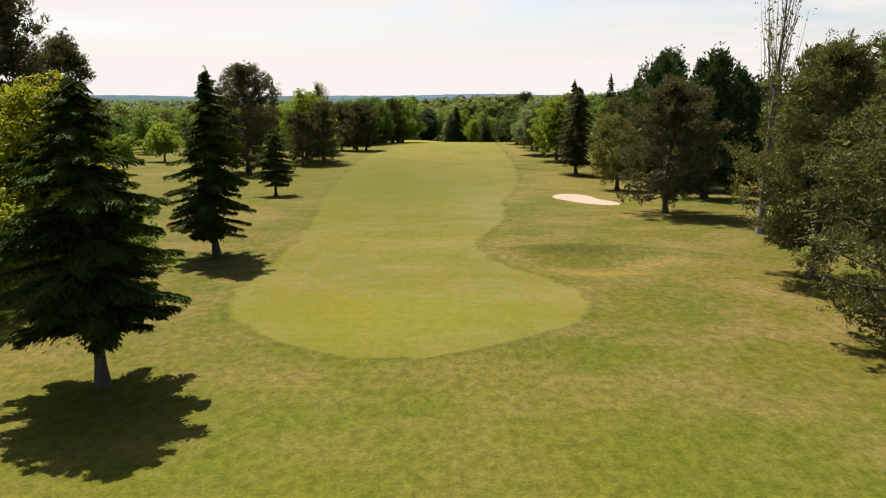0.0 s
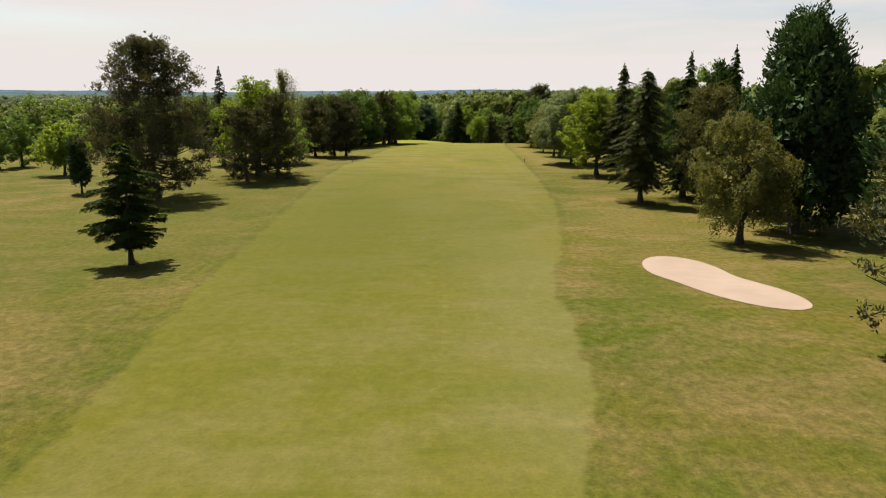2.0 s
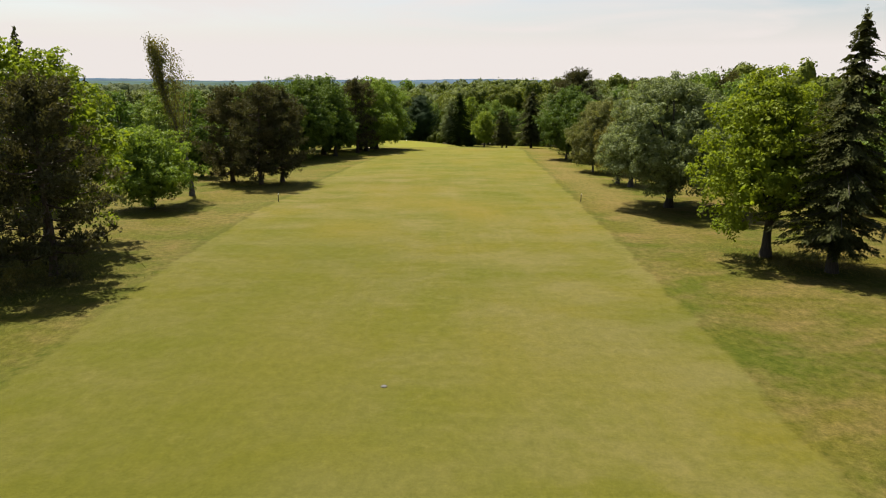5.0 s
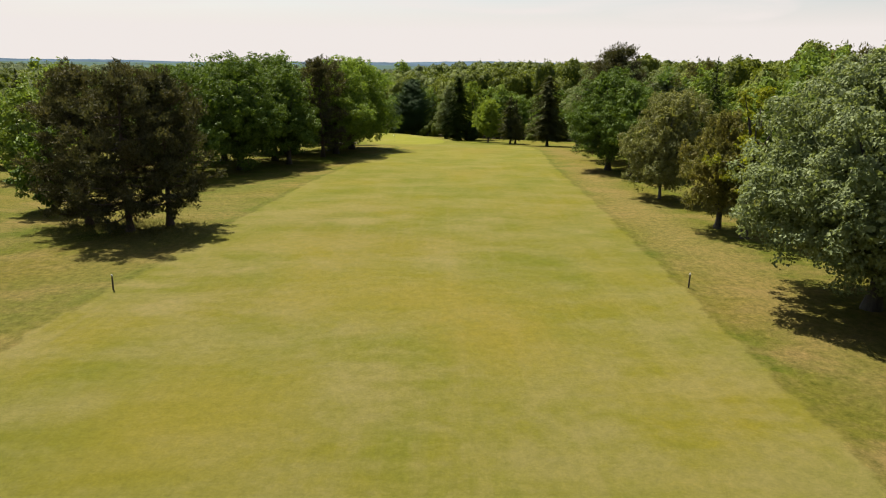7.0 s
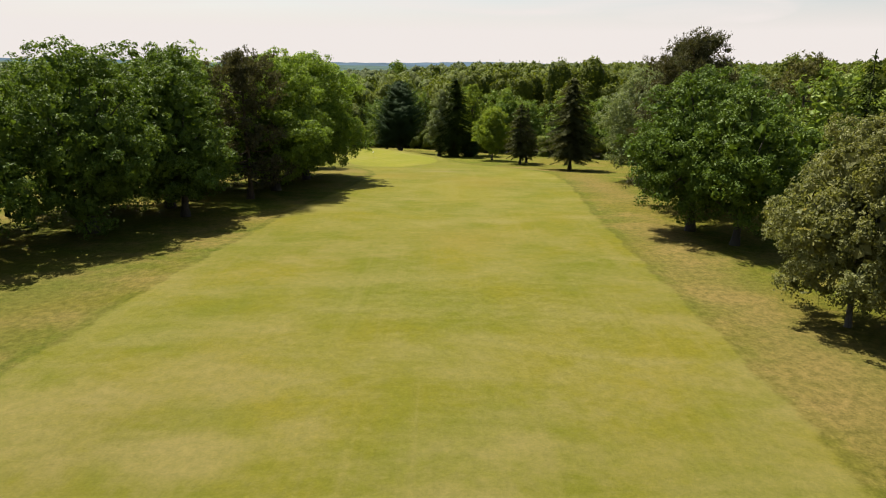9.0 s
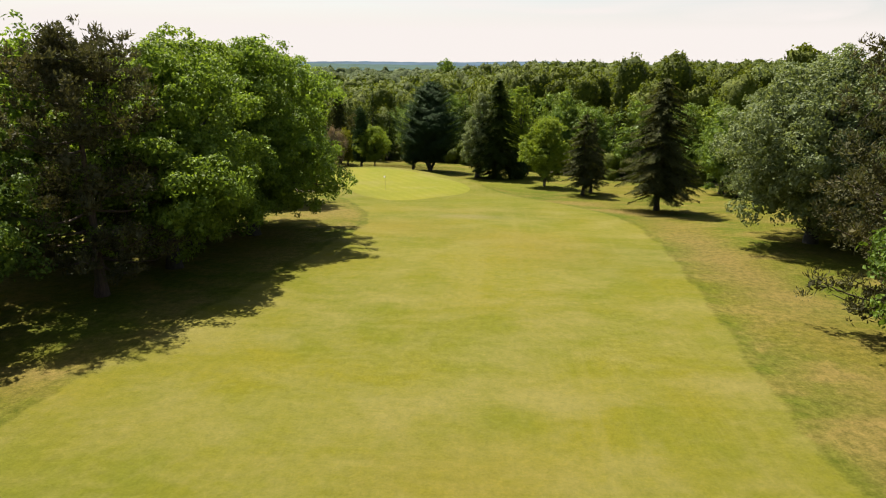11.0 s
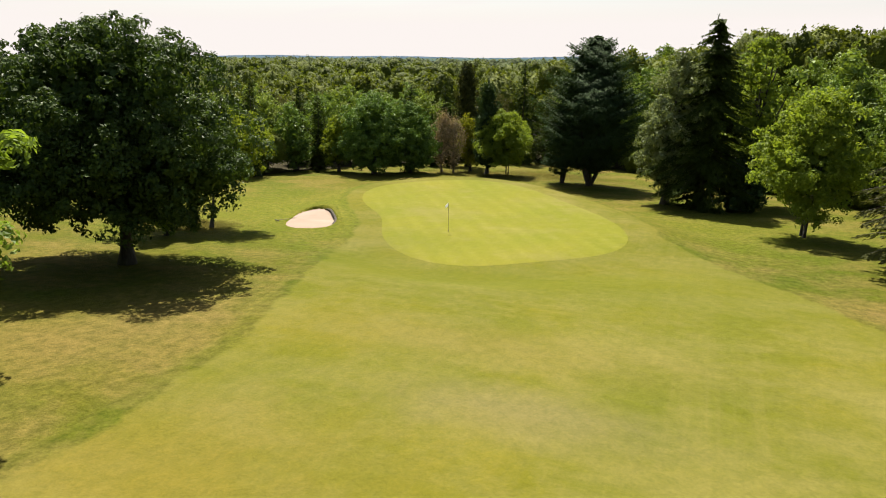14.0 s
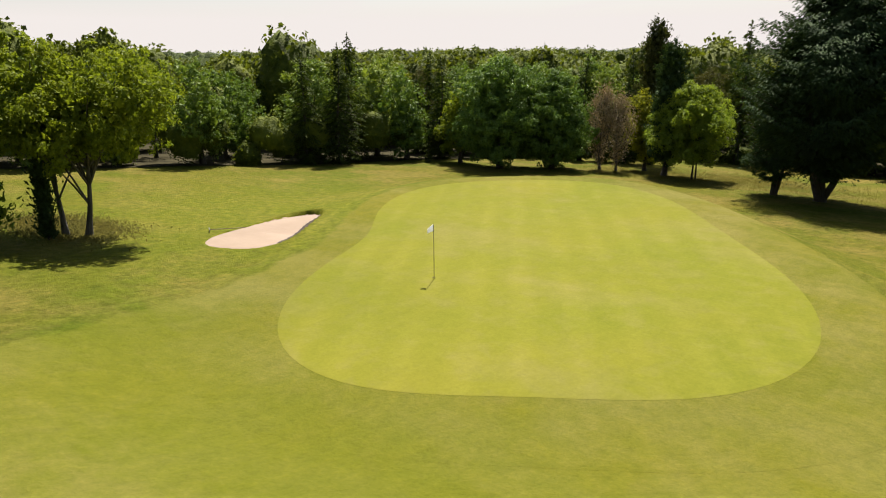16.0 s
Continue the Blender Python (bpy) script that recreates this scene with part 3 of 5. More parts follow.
def tube(points, radii, sides=7):
    """A tapered limb through the places."""
    points, radii = np.asarray(points, float), np.asarray(radii, float)
    way = unit(np.gradient(points, axis=0))
    ref = np.array([0.31, 0.95, 0.05]) if abs(way[0, 2]) > 0.5 else np.array([0.0, 0.0, 1.0])
    a1 = unit(np.cross(way, ref))
    a2 = np.cross(way, a1)
    ang = np.linspace(0, 2 * math.pi, sides, endpoint=False)
    ring = points[:, None] + radii[:, None, None] * (np.cos(ang)[None, :, None] * a1[:, None] + np.sin(ang)[None, :, None] * a2[:, None])
    return ring.reshape(-1, 3), grid_faces(len(points), sides, True)


def joined(pieces):
    verts, faces, base = [], [], 0
    for v, f in pieces:
        verts.append(v)
        faces.append(f + base)
        base += len(v)
    return np.concatenate(verts), np.concatenate(faces)


def trunk_line(rng, h, bend, n=9):
    z = np.linspace(-0.25, h, n)
    s = np.clip(z / max(h, 0.1), 0, 1)
    ax, ay = rng.uniform(-1, 1, 2) * bend
    return np.stack([ax * s ** 1.6 + 0.012 * h * np.sin(s * 7 + ax), ay * s ** 1.6 + 0.012 * h * np.sin(s * 6 + ay * 3), z], 1)


def trunk_radii(n, r0, r1):
    s = np.linspace(0, 1, n)
    r = r0 + (r1 - r0) * s ** 0.8
    r[0] *= 1.55
    r[1] *= 1.1
    return r


def cores(rng, centres, radii, squash=0.8, cap=0.7, dense=1.0):
    """The closed inner foliage of each bough: overlapping sprays laid round it like scales."""
    s = np.minimum(0.75 * radii, cap)
    each = np.maximum(5, (dense * 11 * radii ** 2 / s ** 2).astype(int))
    c, r, s = np.repeat(centres, each, 0), np.repeat(radii, each), np.repeat(s, each)
    d = unit(rng.normal(size=(len(c), 3)))
    off = d * (r * rng.uniform(0.5, 0.78, len(c)))[:, None] * np.array([1, 1, squash])
    facing = unit(d + rng.normal(0, 0.3, d.shape))
    return rhombi(rng, c + off, np.cross(facing, rng.normal(size=d.shape)), facing, s, s * 0.8)


def sprigs(rng, centres, radii, each, squash=0.8, out=None):
    """Splits every bough into smaller clumps on its outer and upper side."""
    c, r = np.repeat(centres, each, 0), np.repeat(radii, each)
    d = rng.normal(size=(len(c), 3)) + np.array([0, 0, 0.45])
    if out is not None:
        d = d + np.repeat(out, each, 0) * 0.8
    d = unit(d)
    return c + d * (r * rng.uniform(0.55, 1.28, len(c)))[:, None] * np.array([1, 1, squash]), r * rng.uniform(0.2, 0.46, len(c)), d


def blobs_crown(rng, centres, radii, middle, count, size, aspect, up=0.25, scatter=0.42, hang=0.0, squash=0.8, each=11):
    """Leaves on the upper outsides of many clumps."""
    cs, rs, out = sprigs(rng, centres, radii, each, squash, unit(centres - middle))
    pick = rng.choice(len(cs), count, p=rs ** 2 / (rs ** 2).sum())
    d = unit(rng.normal(size=(count, 3)) + out[pick] * 0.6 + np.array([0, 0, up + 0.35]))
    off = d * (rs[pick] * rng.uniform(0.62, 1.1, count))[:, None]
    off[:, 2] *= 0.8
    off[:, 2] -= hang * rs[pick] * 2.0 * np.abs(rng.normal(size=count)) * np.hypot(d[:, 0], d[:, 1])
    stray = rng.uniform(size=count) < 0.06
    off[stray] *= 1.3
    facing = unit(d + np.array([0, 0, 0.25]) + rng.normal(size=(count, 3)) * scatter)
    along = unit(np.cross(facing, rng.normal(size=(count, 3))) + np.array([0, 0, -0.35 - hang]))
    return rhombi(rng, cs[pick] + off, along, facing, size, size * aspect)


def broadleaf(rng, h, r, clear, count, size, bough=0.3, lobes=46, gaps=0.0, hang=0.0, trunks=1, r0=None, core=0.7, full=0.62, limbs=16, cap=0.6, sway=None):
    """Trunk with limbs, and a crown of leafy boughs over the outside of an uneven egg."""
    pieces = []
    ch = h - clear
    r0 = r0 or 0.022 * h + 0.04 * r / 3
    golden = np.arange(lobes) * 2.39996 + rng.uniform(0, 6)
    up = 1 - 2 * (np.arange(lobes) + 0.5) / lobes
    flat = np.sqrt(1 - up ** 2)
    p = 2.0 + 1.3 * full
    swell = (np.abs(up) ** p + flat ** p) ** (-1 / p)
    shell = rng.uniform(0.62, 1.02, lobes) * (1 + 0.1 * np.sin(golden * 2 + 1) + rng.normal(0, 0.03, lobes)) * np.where(up > 0.7, 0.95, 1.0)
    shell = np.where(up > 0.7, np.clip(shell, 0.8, 0.96), shell)
    rb = r * bough * rng.uniform(0.65, 1.3, lobes)
    rad = np.maximum(0, r * flat * swell * shell * np.where(up > 0, 1 - 0.22 * up, 1.0) - rb * 0.45)
    zlen = np.where(up > 0, ch * 0.58, ch * 0.42)
    lean = rng.uniform(-0.05, 0.05, 2) * h if sway is None else np.array(sway, float)
    z = clear + ch * 0.42 + up * swell * shell * np.maximum(zlen - rb * 0.7, 0.1)
    c = np.stack([rad * np.cos(golden) + lean[0] * (up + 1) / 2, rad * np.sin(golden) + lean[1] * (up + 1) / 2, z], 1)
    if gaps:
        kept = rng.uniform(size=lobes) > gaps
        c, rb = c[kept], rb[kept]
    for k in range(trunks):
        line = trunk_line(rng, clear + ch * 0.62, 0.35 + 0.5 * (trunks - 1))
        if sway is not None:
            line[:, :2] += 0.5 * lean * np.clip(line[:, 2:] / h, 0, 1)
        if trunks > 1:
            line[:, :2] += rng.normal(0, 0.35, 2)
        pieces.append(tube(line, trunk_radii(len(line), r0 / trunks ** 0.4, r0 * 0.25), 9))
    for i in rng.choice(len(c), min(len(c), limbs), replace=False):
        s = rng.uniform(0.35, 0.75)
        a = line[int(s * (len(line) - 1))]
        b = c[i]
        m = (a + b) / 2 + np.array([0, 0, 0.12 * np.linalg.norm(b - a)])
        t = np.linspace(0, 1, 5)[:, None]
        pts = (1 - t) ** 2 * a + 2 * t * (1 - t) * m + t ** 2 * b
        pieces.append(tube(pts, np.linspace(r0 * 0.4, r0 * 0.08, 5), 5))
    middle = np.array([0, 0, clear + ch * 0.42])
    leaf = blobs_crown(rng, c, rb, middle, count, size, 0.66, 0.3, 0.34, hang)
    deep = middle + (c[::2] - middle) * rng.uniform(0.3, 0.7, (len(c[::2]), 1))
    return pieces, np.concatenate([leaf, cores(rng, c, rb * core, 0.8, cap), cores(rng, deep, rb[::2] * 1.15, 0.8, 1.5 * cap)])


def conifer(rng, h, r, clear, count, size, droop=0.25, rise=0.0, power=0.85, wob=0.2, dense=1.0, stems=1, fan=0.17):
    """A straight trunk with whorls of drooping, needle-clad branches to a pointed leader."""
    line = trunk_line(rng, h * 0.98, 0.12, 12)
    pieces = [tube(line, trunk_radii(12, 0.016 * h + 0.05, 0.02), 8)]
    for k in range(1, stems):
        way = np.array([math.cos(k * 2.3), math.sin(k * 2.3)]) * r * 0.42
        up = np.linspace(0.0, 1.0, 7)[:, None]
        pieces.append(tube(np.concatenate([way * up ** 0.8, up * h * 0.5 - 0.2], 1), np.linspace(0.012 * h + 0.08, 0.05, 7), 7))
    whorls = int((h - clear) / (0.42 / dense))
    zs = clear + (h - clear) * (np.arange(whorls) / whorls) ** 0.96
    per = 9
    z = np.repeat(zs, per) + rng.uniform(-0.18, 0.18, whorls * per)
    a = rng.uniform(0, 2 * math.pi, whorls * per)
    s = np.clip((z - clear) / (h - clear), 0, 1)
    length = r * np.clip((1 - s) ** power, 0.03, 1) * (1 + rng.normal(0, wob, len(z)).clip(-0.5, 0.45))
    length *= 1 - 0.5 * np.exp(-s * 10)
    # needles along the branches
    pick = rng.choice(len(z), count, p=length / length.sum())
    u = rng.uniform(0.12, 1.0, count) ** 0.75
    L, A = length[pick], a[pick]
    spread = rng.normal(0, 1, count) * fan * L * (1.15 - u) + rng.normal(0, 0.07, count)
    d = np.stack([np.cos(A), np.sin(A)], 1)
    n2 = np.stack([-d[:, 1], d[:, 0]], 1)
    xy = d * (u * L)[:, None] + n2 * spread[:, None]
    zz = z[pick] + rise * L * u - droop * L * u ** 1.6 + 0.1 * L * np.clip(u - 0.8, 0, 1) * 4 * droop - np.abs(rng.normal(0, 0.1, count)) - 0.25 * np.abs(spread)
    cx = np.interp(zz, line[:, 2], line[:, 0])
    cy = np.interp(zz, line[:, 2], line[:, 1])
    places = np.stack([xy[:, 0] + cx, xy[:, 1] + cy, np.minimum(zz, h)], 1)
    along = np.stack([d[:, 0] + n2[:, 0] * np.sign(spread) * 0.6, d[:, 1] + n2[:, 1] * np.sign(spread) * 0.6, -0.35 - rng.uniform(0, 0.5, count)], 1)
    facing = unit(np.stack([d[:, 0] * 0.35, d[:, 1] * 0.35, np.ones(count)], 1) + rng.normal(0, 0.4, (count, 3)))
    leaf = rhombi(rng, places, along, facing, size * (0.6 + 0.5 * L / r), size * 0.46)
    top = int(26)
    tz = rng.uniform(h * 0.95, h * 1.01, top)
    tip = rhombi(rng, np.stack([np.full(top, line[-1, 0]), np.full(top, line[-1, 1]), tz], 1) + rng.normal(0, 0.06, (top, 3)), rng.normal(0, 0.4, (top, 3)) + np.array([0, 0, 1.0]), rng.normal(size=(top, 3)), size * 0.8, size * 0.3)
    for i in np.argsort(-length)[:40]:
        t = np.linspace(0, 0.9, 4)
        dd = np.array([math.cos(a[i]), math.sin(a[i])])
        pts = np.stack([dd[0] * length[i] * t, dd[1] * length[i] * t, z[i] + rise * length[i] * t - droop * length[i] * t ** 1.6], 1)
        pieces.append(tube(pts, np.linspace(0.045, 0.012, 4), 4))
    # the dark inner boughs
    inner = rng.choice(len(z), 40 + count // 26, p=length / length.sum())
    ui = rng.uniform(0.05, 0.62, len(inner))
    di = np.stack([np.cos(a[inner]), np.sin(a[inner]), np.zeros(len(inner))], 1)
    at = di * (ui * length[inner])[:, None]
    at[:, 2] = z[inner] + rise * length[inner] * ui - droop * length[inner] * ui ** 1.6 - 0.1
    facing = unit(di * 0.7 + np.array([0, 0, 0.6]) + rng.normal(0, 0.3, di.shape))
    deep = rhombi(rng, at, di + np.array([0, 0, -0.5]), facing, 0.16 * r + 0.1, 0.12 * r + 0.08)
    return pieces, np.concatenate([leaf, tip, deep])


def pine(rng, h, r, clear, count, size, flat=0.6, nb=84, top=0.0, taper=0.0, lean=0.4):
    """Crooked boughs on a straight stem, clad in soft tufts of needles to a rounded, ragged top."""
    line = trunk_line(rng, h * 0.93, lean, 12)
    r0 = 0.018 * h + 0.05
    pieces = [tube(line, trunk_radii(12, r0, 0.04), 8)]
    s = np.sort(rng.uniform(0, 1, nb)) ** (0.9 - 0.4 * top)
    z0 = clear + (h * 0.92 - clear) * s
    prof = np.clip(0.62 + 1.3 * s, 0, 1) * np.sqrt(np.clip(1 - s ** 2.6, 0, 1)) * 0.88 + 0.12
    prof = prof + top * (np.clip(0.45 + 0.9 * s, 0, 1) * np.sqrt(np.clip(1.04 - s ** 6, 0, 1)) - prof)
    prof = prof * (1.08 - taper * s)
    a = np.arange(nb) * 2.4 + rng.uniform(0, 1, nb)
    L = r * prof * rng.uniform(0.62, 1.1, nb)
    cs, rs = [], []
    for i in range(nb):
        lift = 0.05 + 0.6 * s[i] + rng.uniform(-0.12, 0.15)
        base = np.array([np.interp(z0[i], line[:, 2], line[:, 0]), np.interp(z0[i], line[:, 2], line[:, 1]), z0[i]])
        tip = base + np.array([math.cos(a[i]) * L[i], math.sin(a[i]) * L[i], lift * L[i] * 0.6])
        t = np.linspace(0, 1, 6)[:, None]
        pts = base + (tip - base) * t + rng.normal(0, 0.07, (6, 3)) * t + np.array([0, 0, -0.12]) * np.sin(t * math.pi) * L[i]
        if i % 3 == 0 or s[i] < 0.3:
            pieces.append(tube(pts, np.linspace(r0 * 0.3, 0.02, 6), 5))
        for u in (2, 3, 4, 5):
            if rng.uniform() < 0.92:
                cs.append(pts[u] + rng.normal(0, 0.2, 3))
                rs.append(rng.uniform(0.55, 1.1) * (0.12 * r + 0.24) * (0.8 + 0.06 * u))
    for k in range(9):
        cs.append(line[-1] + np.array([rng.normal(0, 0.28), rng.normal(0, 0.28), h * 0.07 - k * 0.42]))
        rs.append(0.35 + 0.07 * k)
    cs, rs = np.array(cs), np.array(rs)
    tc, tr, _ = sprigs(rng, cs, rs, 4, flat + 0.15)
    tc, tr = np.concatenate([cs, tc]), np.concatenate([rs * 0.75, tr])
    pick = rng.choice(len(tc), count, p=tr ** 2 / (tr ** 2).sum())
    d = unit(rng.normal(size=(count, 3)) + np.array([0, 0, 0.6]))
    off = d * (tr[pick] * rng.uniform(0.45, 1.15, count))[:, None]
    off[:, 2] *= flat + 0.2
    along = unit(d + rng.normal(0, 0.35, (count, 3)) + np.array([0, 0, 0.3]))
    leaf = rhombi(rng, tc[pick] + off, along, unit(d + rng.normal(0, 0.7, (count, 3))), size * 1.2, size * 0.3)
    return pieces, np.concatenate([leaf, cores(rng, cs, rs * 0.62, 0.7, 0.34, 0.45)])


def cypress(rng, h, r, clear, count, size, point=1.0):
    """Dense dark sprays that sweep up and outwards, in an egg or a spire."""
    trunks = 3 if r > 3 else 1
    pieces = []
    for k in range(trunks):
        line = trunk_line(rng, h * 0.6, 1.0 if trunks > 1 else 0.1, 8)
        pieces.append(tube(line, trunk_radii(8, 0.02 * h + 0.05 * (trunks > 1), 0.05), 8))
    lobes = 70 if r < 5 else 110
    zz = ((np.arange(lobes) + 0.5) / lobes)
    prof = np.clip((1 - zz) ** (0.62 * point) * np.clip(0.55 + zz * 3.2, 0, 1), 0.05, 1)
    g = np.arange(lobes) * 2.39996
    rb = (0.22 * r + 0.18) * rng.uniform(0.7, 1.25, lobes)
    rad = np.maximum(0, r * prof * rng.uniform(0.52, 1.14, lobes) - rb * 0.4)
    c = np.stack([rad * np.cos(g), rad * np.sin(g), clear + rb * 0.3 + zz * (h - clear - rb * 0.9)], 1)
    cs, rs, way = sprigs(rng, c, rb, 6, 1.2)
    pick = rng.choice(len(cs), count, p=rs ** 2 / (rs ** 2).sum())
    d = unit(rng.normal(size=(count, 3)) + way[pick] * 0.8)
    off = d * (rs[pick] * rng.uniform(0.2, 1.1, count) ** 0.6)[:, None] * np.array([1, 1, 1.5])
    out = unit(cs[pick] * np.array([1, 1, 0])) * 0.8 + np.array([0, 0, 0.9])
    stray = rng.uniform(size=count) < 0.12
    off[stray] = off[stray] * 1.3 + out[stray] * 0.35
    leaf = rhombi(rng, cs[pick] + off, out + rng.normal(0, 0.4, (count, 3)), unit(d + rng.normal(0, 0.35, (count, 3))), size, size * 0.4)
    return pieces, np.concatenate([leaf, cores(rng, c, rb, 1.1, 0.6)])


def whip(rng, h, r, clear, count, size, lean=0.0):
    """A slim tree of upright, thinly leaved switches."""
    line = trunk_line(rng, h, 0.2, 10)
    line[:, 0] += lean * np.clip(line[:, 2] / h, 0, 1) ** 1.3
    pieces = [tube(line, trunk_radii(10, 0.014 * h + 0.03, 0.02), 7)]
    n = 54
    s = rng.uniform(0, 0.92, n)
    pts_all = []
    for i in range(n):
        z = clear + (h - clear) * s[i]
        base = np.array([np.interp(z, line[:, 2], line[:, 0]), np.interp(z, line[:, 2], line[:, 1]), z])
        a = rng.uniform(0, 6.28)
        L = (h - z) * 0.5 + 0.08 * h
        w = r * (0.45 + 0.55 * math.sin(math.pi * min(1, s[i] + 0.2))) * rng.uniform(0.5, 1)
        t = np.linspace(0, 1, 6)[:, None]
        pts = base + np.array([math.cos(a) * w, math.sin(a) * w, 0]) * np.sqrt(t) + np.array([0, 0, L]) * t
        pts[:, 2] = np.minimum(pts[:, 2], h * 1.01)
        pieces.append(tube(pts, np.linspace(0.035, 0.008, 6), 4))
        pts_all.append(pts)
    pts_all = np.concatenate(pts_all)
    pick = rng.choice(len(pts_all), count)
    places = pts_all[pick] + rng.normal(0, 0.22, (count, 3)) * np.array([1, 1, 2.2])
    return pieces, rhombi(rng, places, rng.normal(0, 0.6, (count, 3)) + np.array([0, 0, 0.6]), rng.normal(size=(count, 3)), size, size * 0.6)


def wood_of(pieces):
    """Splits a tree's wood into its stems, which stand in the ground, and its limbs."""
    stems = [q for q in pieces if q[0][:, 2].min() < -0.1]
    limbs = [q for q in pieces if q[0][:, 2].min() >= -0.1]
    if len(limbs) < 3 or max(q[0][:, 2].max() for q in stems) < 3:
        return joined(pieces), None
    return joined(stems), joined(limbs)


def plant(kind, name, label, category, x, y, h, r, seed, leaf, bark_mat=BARK, clear=None, count=7000, size=0.3, group="", z=None, turn=None, **more):
    """One tree: an Empty at its foot with a trunk and a crown."""
    rng = np.random.default_rng(seed)
    clear = 0.14 * h if clear is None else clear
    count, size = int(count * 0.8), size * 1.07
    pieces, lv = kind(rng, h, r, clear, count, size, **more)
    root = new(name)
    root.empty_display_size = 0.5
    stem, limbs = wood_of(pieces)
    trunk = part("trunk", mesh_of("trunk", *stem, bark_mat, True), root)
    if limbs:
        part("branchwork", mesh_of("branchwork", *limbs, bark_mat, True), trunk)
    part("crown", mesh_of("crown", lv, quads_of(lv), leaf), root)
    root.matrix_world = pose(x, y, land1(x, y) if z is None else z, 0, 0, (seed * 77) % 360 if turn is None else turn)
    return tagged(root, label, category, group)


FIR_L = "dark green fir with tiers of drooping boughs to the ground"
SPR_L = "tall dark spruce with a pointed top and hanging branches"
PIN_L = "ragged brownish-green pine with a crooked open crown"
OAK_L = "large leafy oak with a full sunlit green crown"
LIM_L = "broadleaf tree with bright yellow-green foliage"
GRY_L = "wide broadleaf tree with silvery grey-green leaves"
CYP_L = "dense blackish-green cypress with upswept sprays"

# by the start of the fairway, left
plant(conifer, "fir_tree", FIR_L, "fir tree", -12.5, 23.8, 11.1, 3.55, 1, FIR, clear=2.3, count=90000, size=0.19, droop=0.13, power=0.6)
plant(conifer, "fir_tree", FIR_L, "fir tree", -15.3, 45.6, 12.3, 3.2, 2, FIR, clear=1.6, count=52000, size=0.2, droop=0.2, power=0.66)
plant(conifer, "fir_tree", "small dark green fir with a bare lower stem", "fir tree", -20.2, 83, 8.2, 2.9, 3, FIR, clear=1.6, count=24000, size=0.2, droop=0.12, power=0.62)
plant(pine, "pine_tree", "tall dark pine with upswept ragged boughs", "pine tree", -28, 45, 17.6, 5.2, 4, PINE_DARK, BARK_RED, clear=3, count=46000, size=0.24, taper=0.5, nb=120)
plant(pine, "pine_tree", "tall dark pine with upswept ragged boughs", "pine tree", -41, 76, 18.4, 5.4, 5, PINE_DARK, BARK_RED, clear=2, count=40000, size=0.28, taper=0.5, nb=120)
plant(broadleaf, "lime_tree", LIM_L, "broadleaf tree", -23.8, 41, 11.6, 4.6, 6, GOLD, clear=0.9, count=26000, size=0.18)
plant(broadleaf, "lime_tree", LIM_L, "broadleaf tree", -23.5, 33, 7.8, 3.2, 7, GOLD, clear=0.5, count=11000, size=0.22)
plant(broadleaf, "lime_tree", LIM_L, "broadleaf tree", -37.6, 70.5, 9.2, 3.5, 130, GOLD, clear=1.6, count=14000, size=0.2)
plant(broadleaf, "bush", "dense dark green shrub on the rough", "bush", -20.8, 41.8, 4.2, 2.6, 131, OAK, clear=0.1, count=9000, size=0.2, limbs=6)
plant(pine, "pine_tree", "very tall dark pine with a broad layered crown", "pine tree", -34.2, 121, 18.9, 7.5, 8, PINE_DARK, BARK_RED, clear=1.0, count=60000, size=0.27, taper=0.34, nb=150)
plant(broadleaf, "round_tree", LIM_L, "broadleaf tree", -59, 147, 8.5, 3.6, 9, FRESH, clear=1.2, count=5000, size=0.34)
plant(cypress, "ivy_tree", "small dark tree choked with ivy on a bare stem", "small tree", -44.3, 123.5, 6.9, 1.6, 10, CEDAR, clear=1.2, count=3000, size=0.3, point=0.6)
plant(broadleaf, "sapling", "young bright green tree in unmown grass", "sapling", -53.5, 116, 6.6, 2.3, 11, FRESH, clear=1.1, count=3000, size=0.3)
plant(pine, "pine_tree", PIN_L, "pine tree", -27.7, 137, 10.6, 4.2, 12, PINE_DARK, BARK_RED, clear=1.1, count=20000, size=0.28)
plant(pine, "pine_tree", PIN_L, "pine tree", -24.2, 140.4, 12.4, 3.9, 13, PINE_DARK, BARK_RED, clear=1.1, count=20000, size=0.28)
plant(broadleaf, "lime_tree", LIM_L, "broadleaf tree", -29.3, 149, 15, 5.6, 14, LIME, clear=1.5, count=16000, size=0.3, lobes=70)
plant(conifer, "spruce_tree", SPR_L, "spruce tree", -40, 166, 17.5, 3.6, 15, SPRUCE, clear=2, count=6000, size=0.5)
plant(whip, "poplar_tree", "slim leaning poplar with thin olive foliage", "poplar tree", -28.5, 177.4, 16.6, 2.3, 16, WILLOW, BARK_GREY, clear=5.0, count=9000, size=0.2, lean=-3.0, turn=0)
plant(broadleaf, "bush_tree", "low bushy broadleaf tree in fresh green leaf", "broadleaf tree", -29.2, 168, 8.6, 4.7, 17, OAK, clear=0.2, count=22000, size=0.2)
# the dark pines on the left of the fairway
for k, (x, y, h, r) in enumerate([(-23.3, 188.6, 13, 4.6), (-27.8, 191.3, 12.8, 4.1), (-21, 191, 12.6, 4.0)]):
    plant(pine, "pine_tree", PIN_L, "pine tree", x, y, h, r, 20 + k, PINE_DARK, BARK_RED, clear=1.2, count=26000, size=0.27, group="dark pines by the marker post")
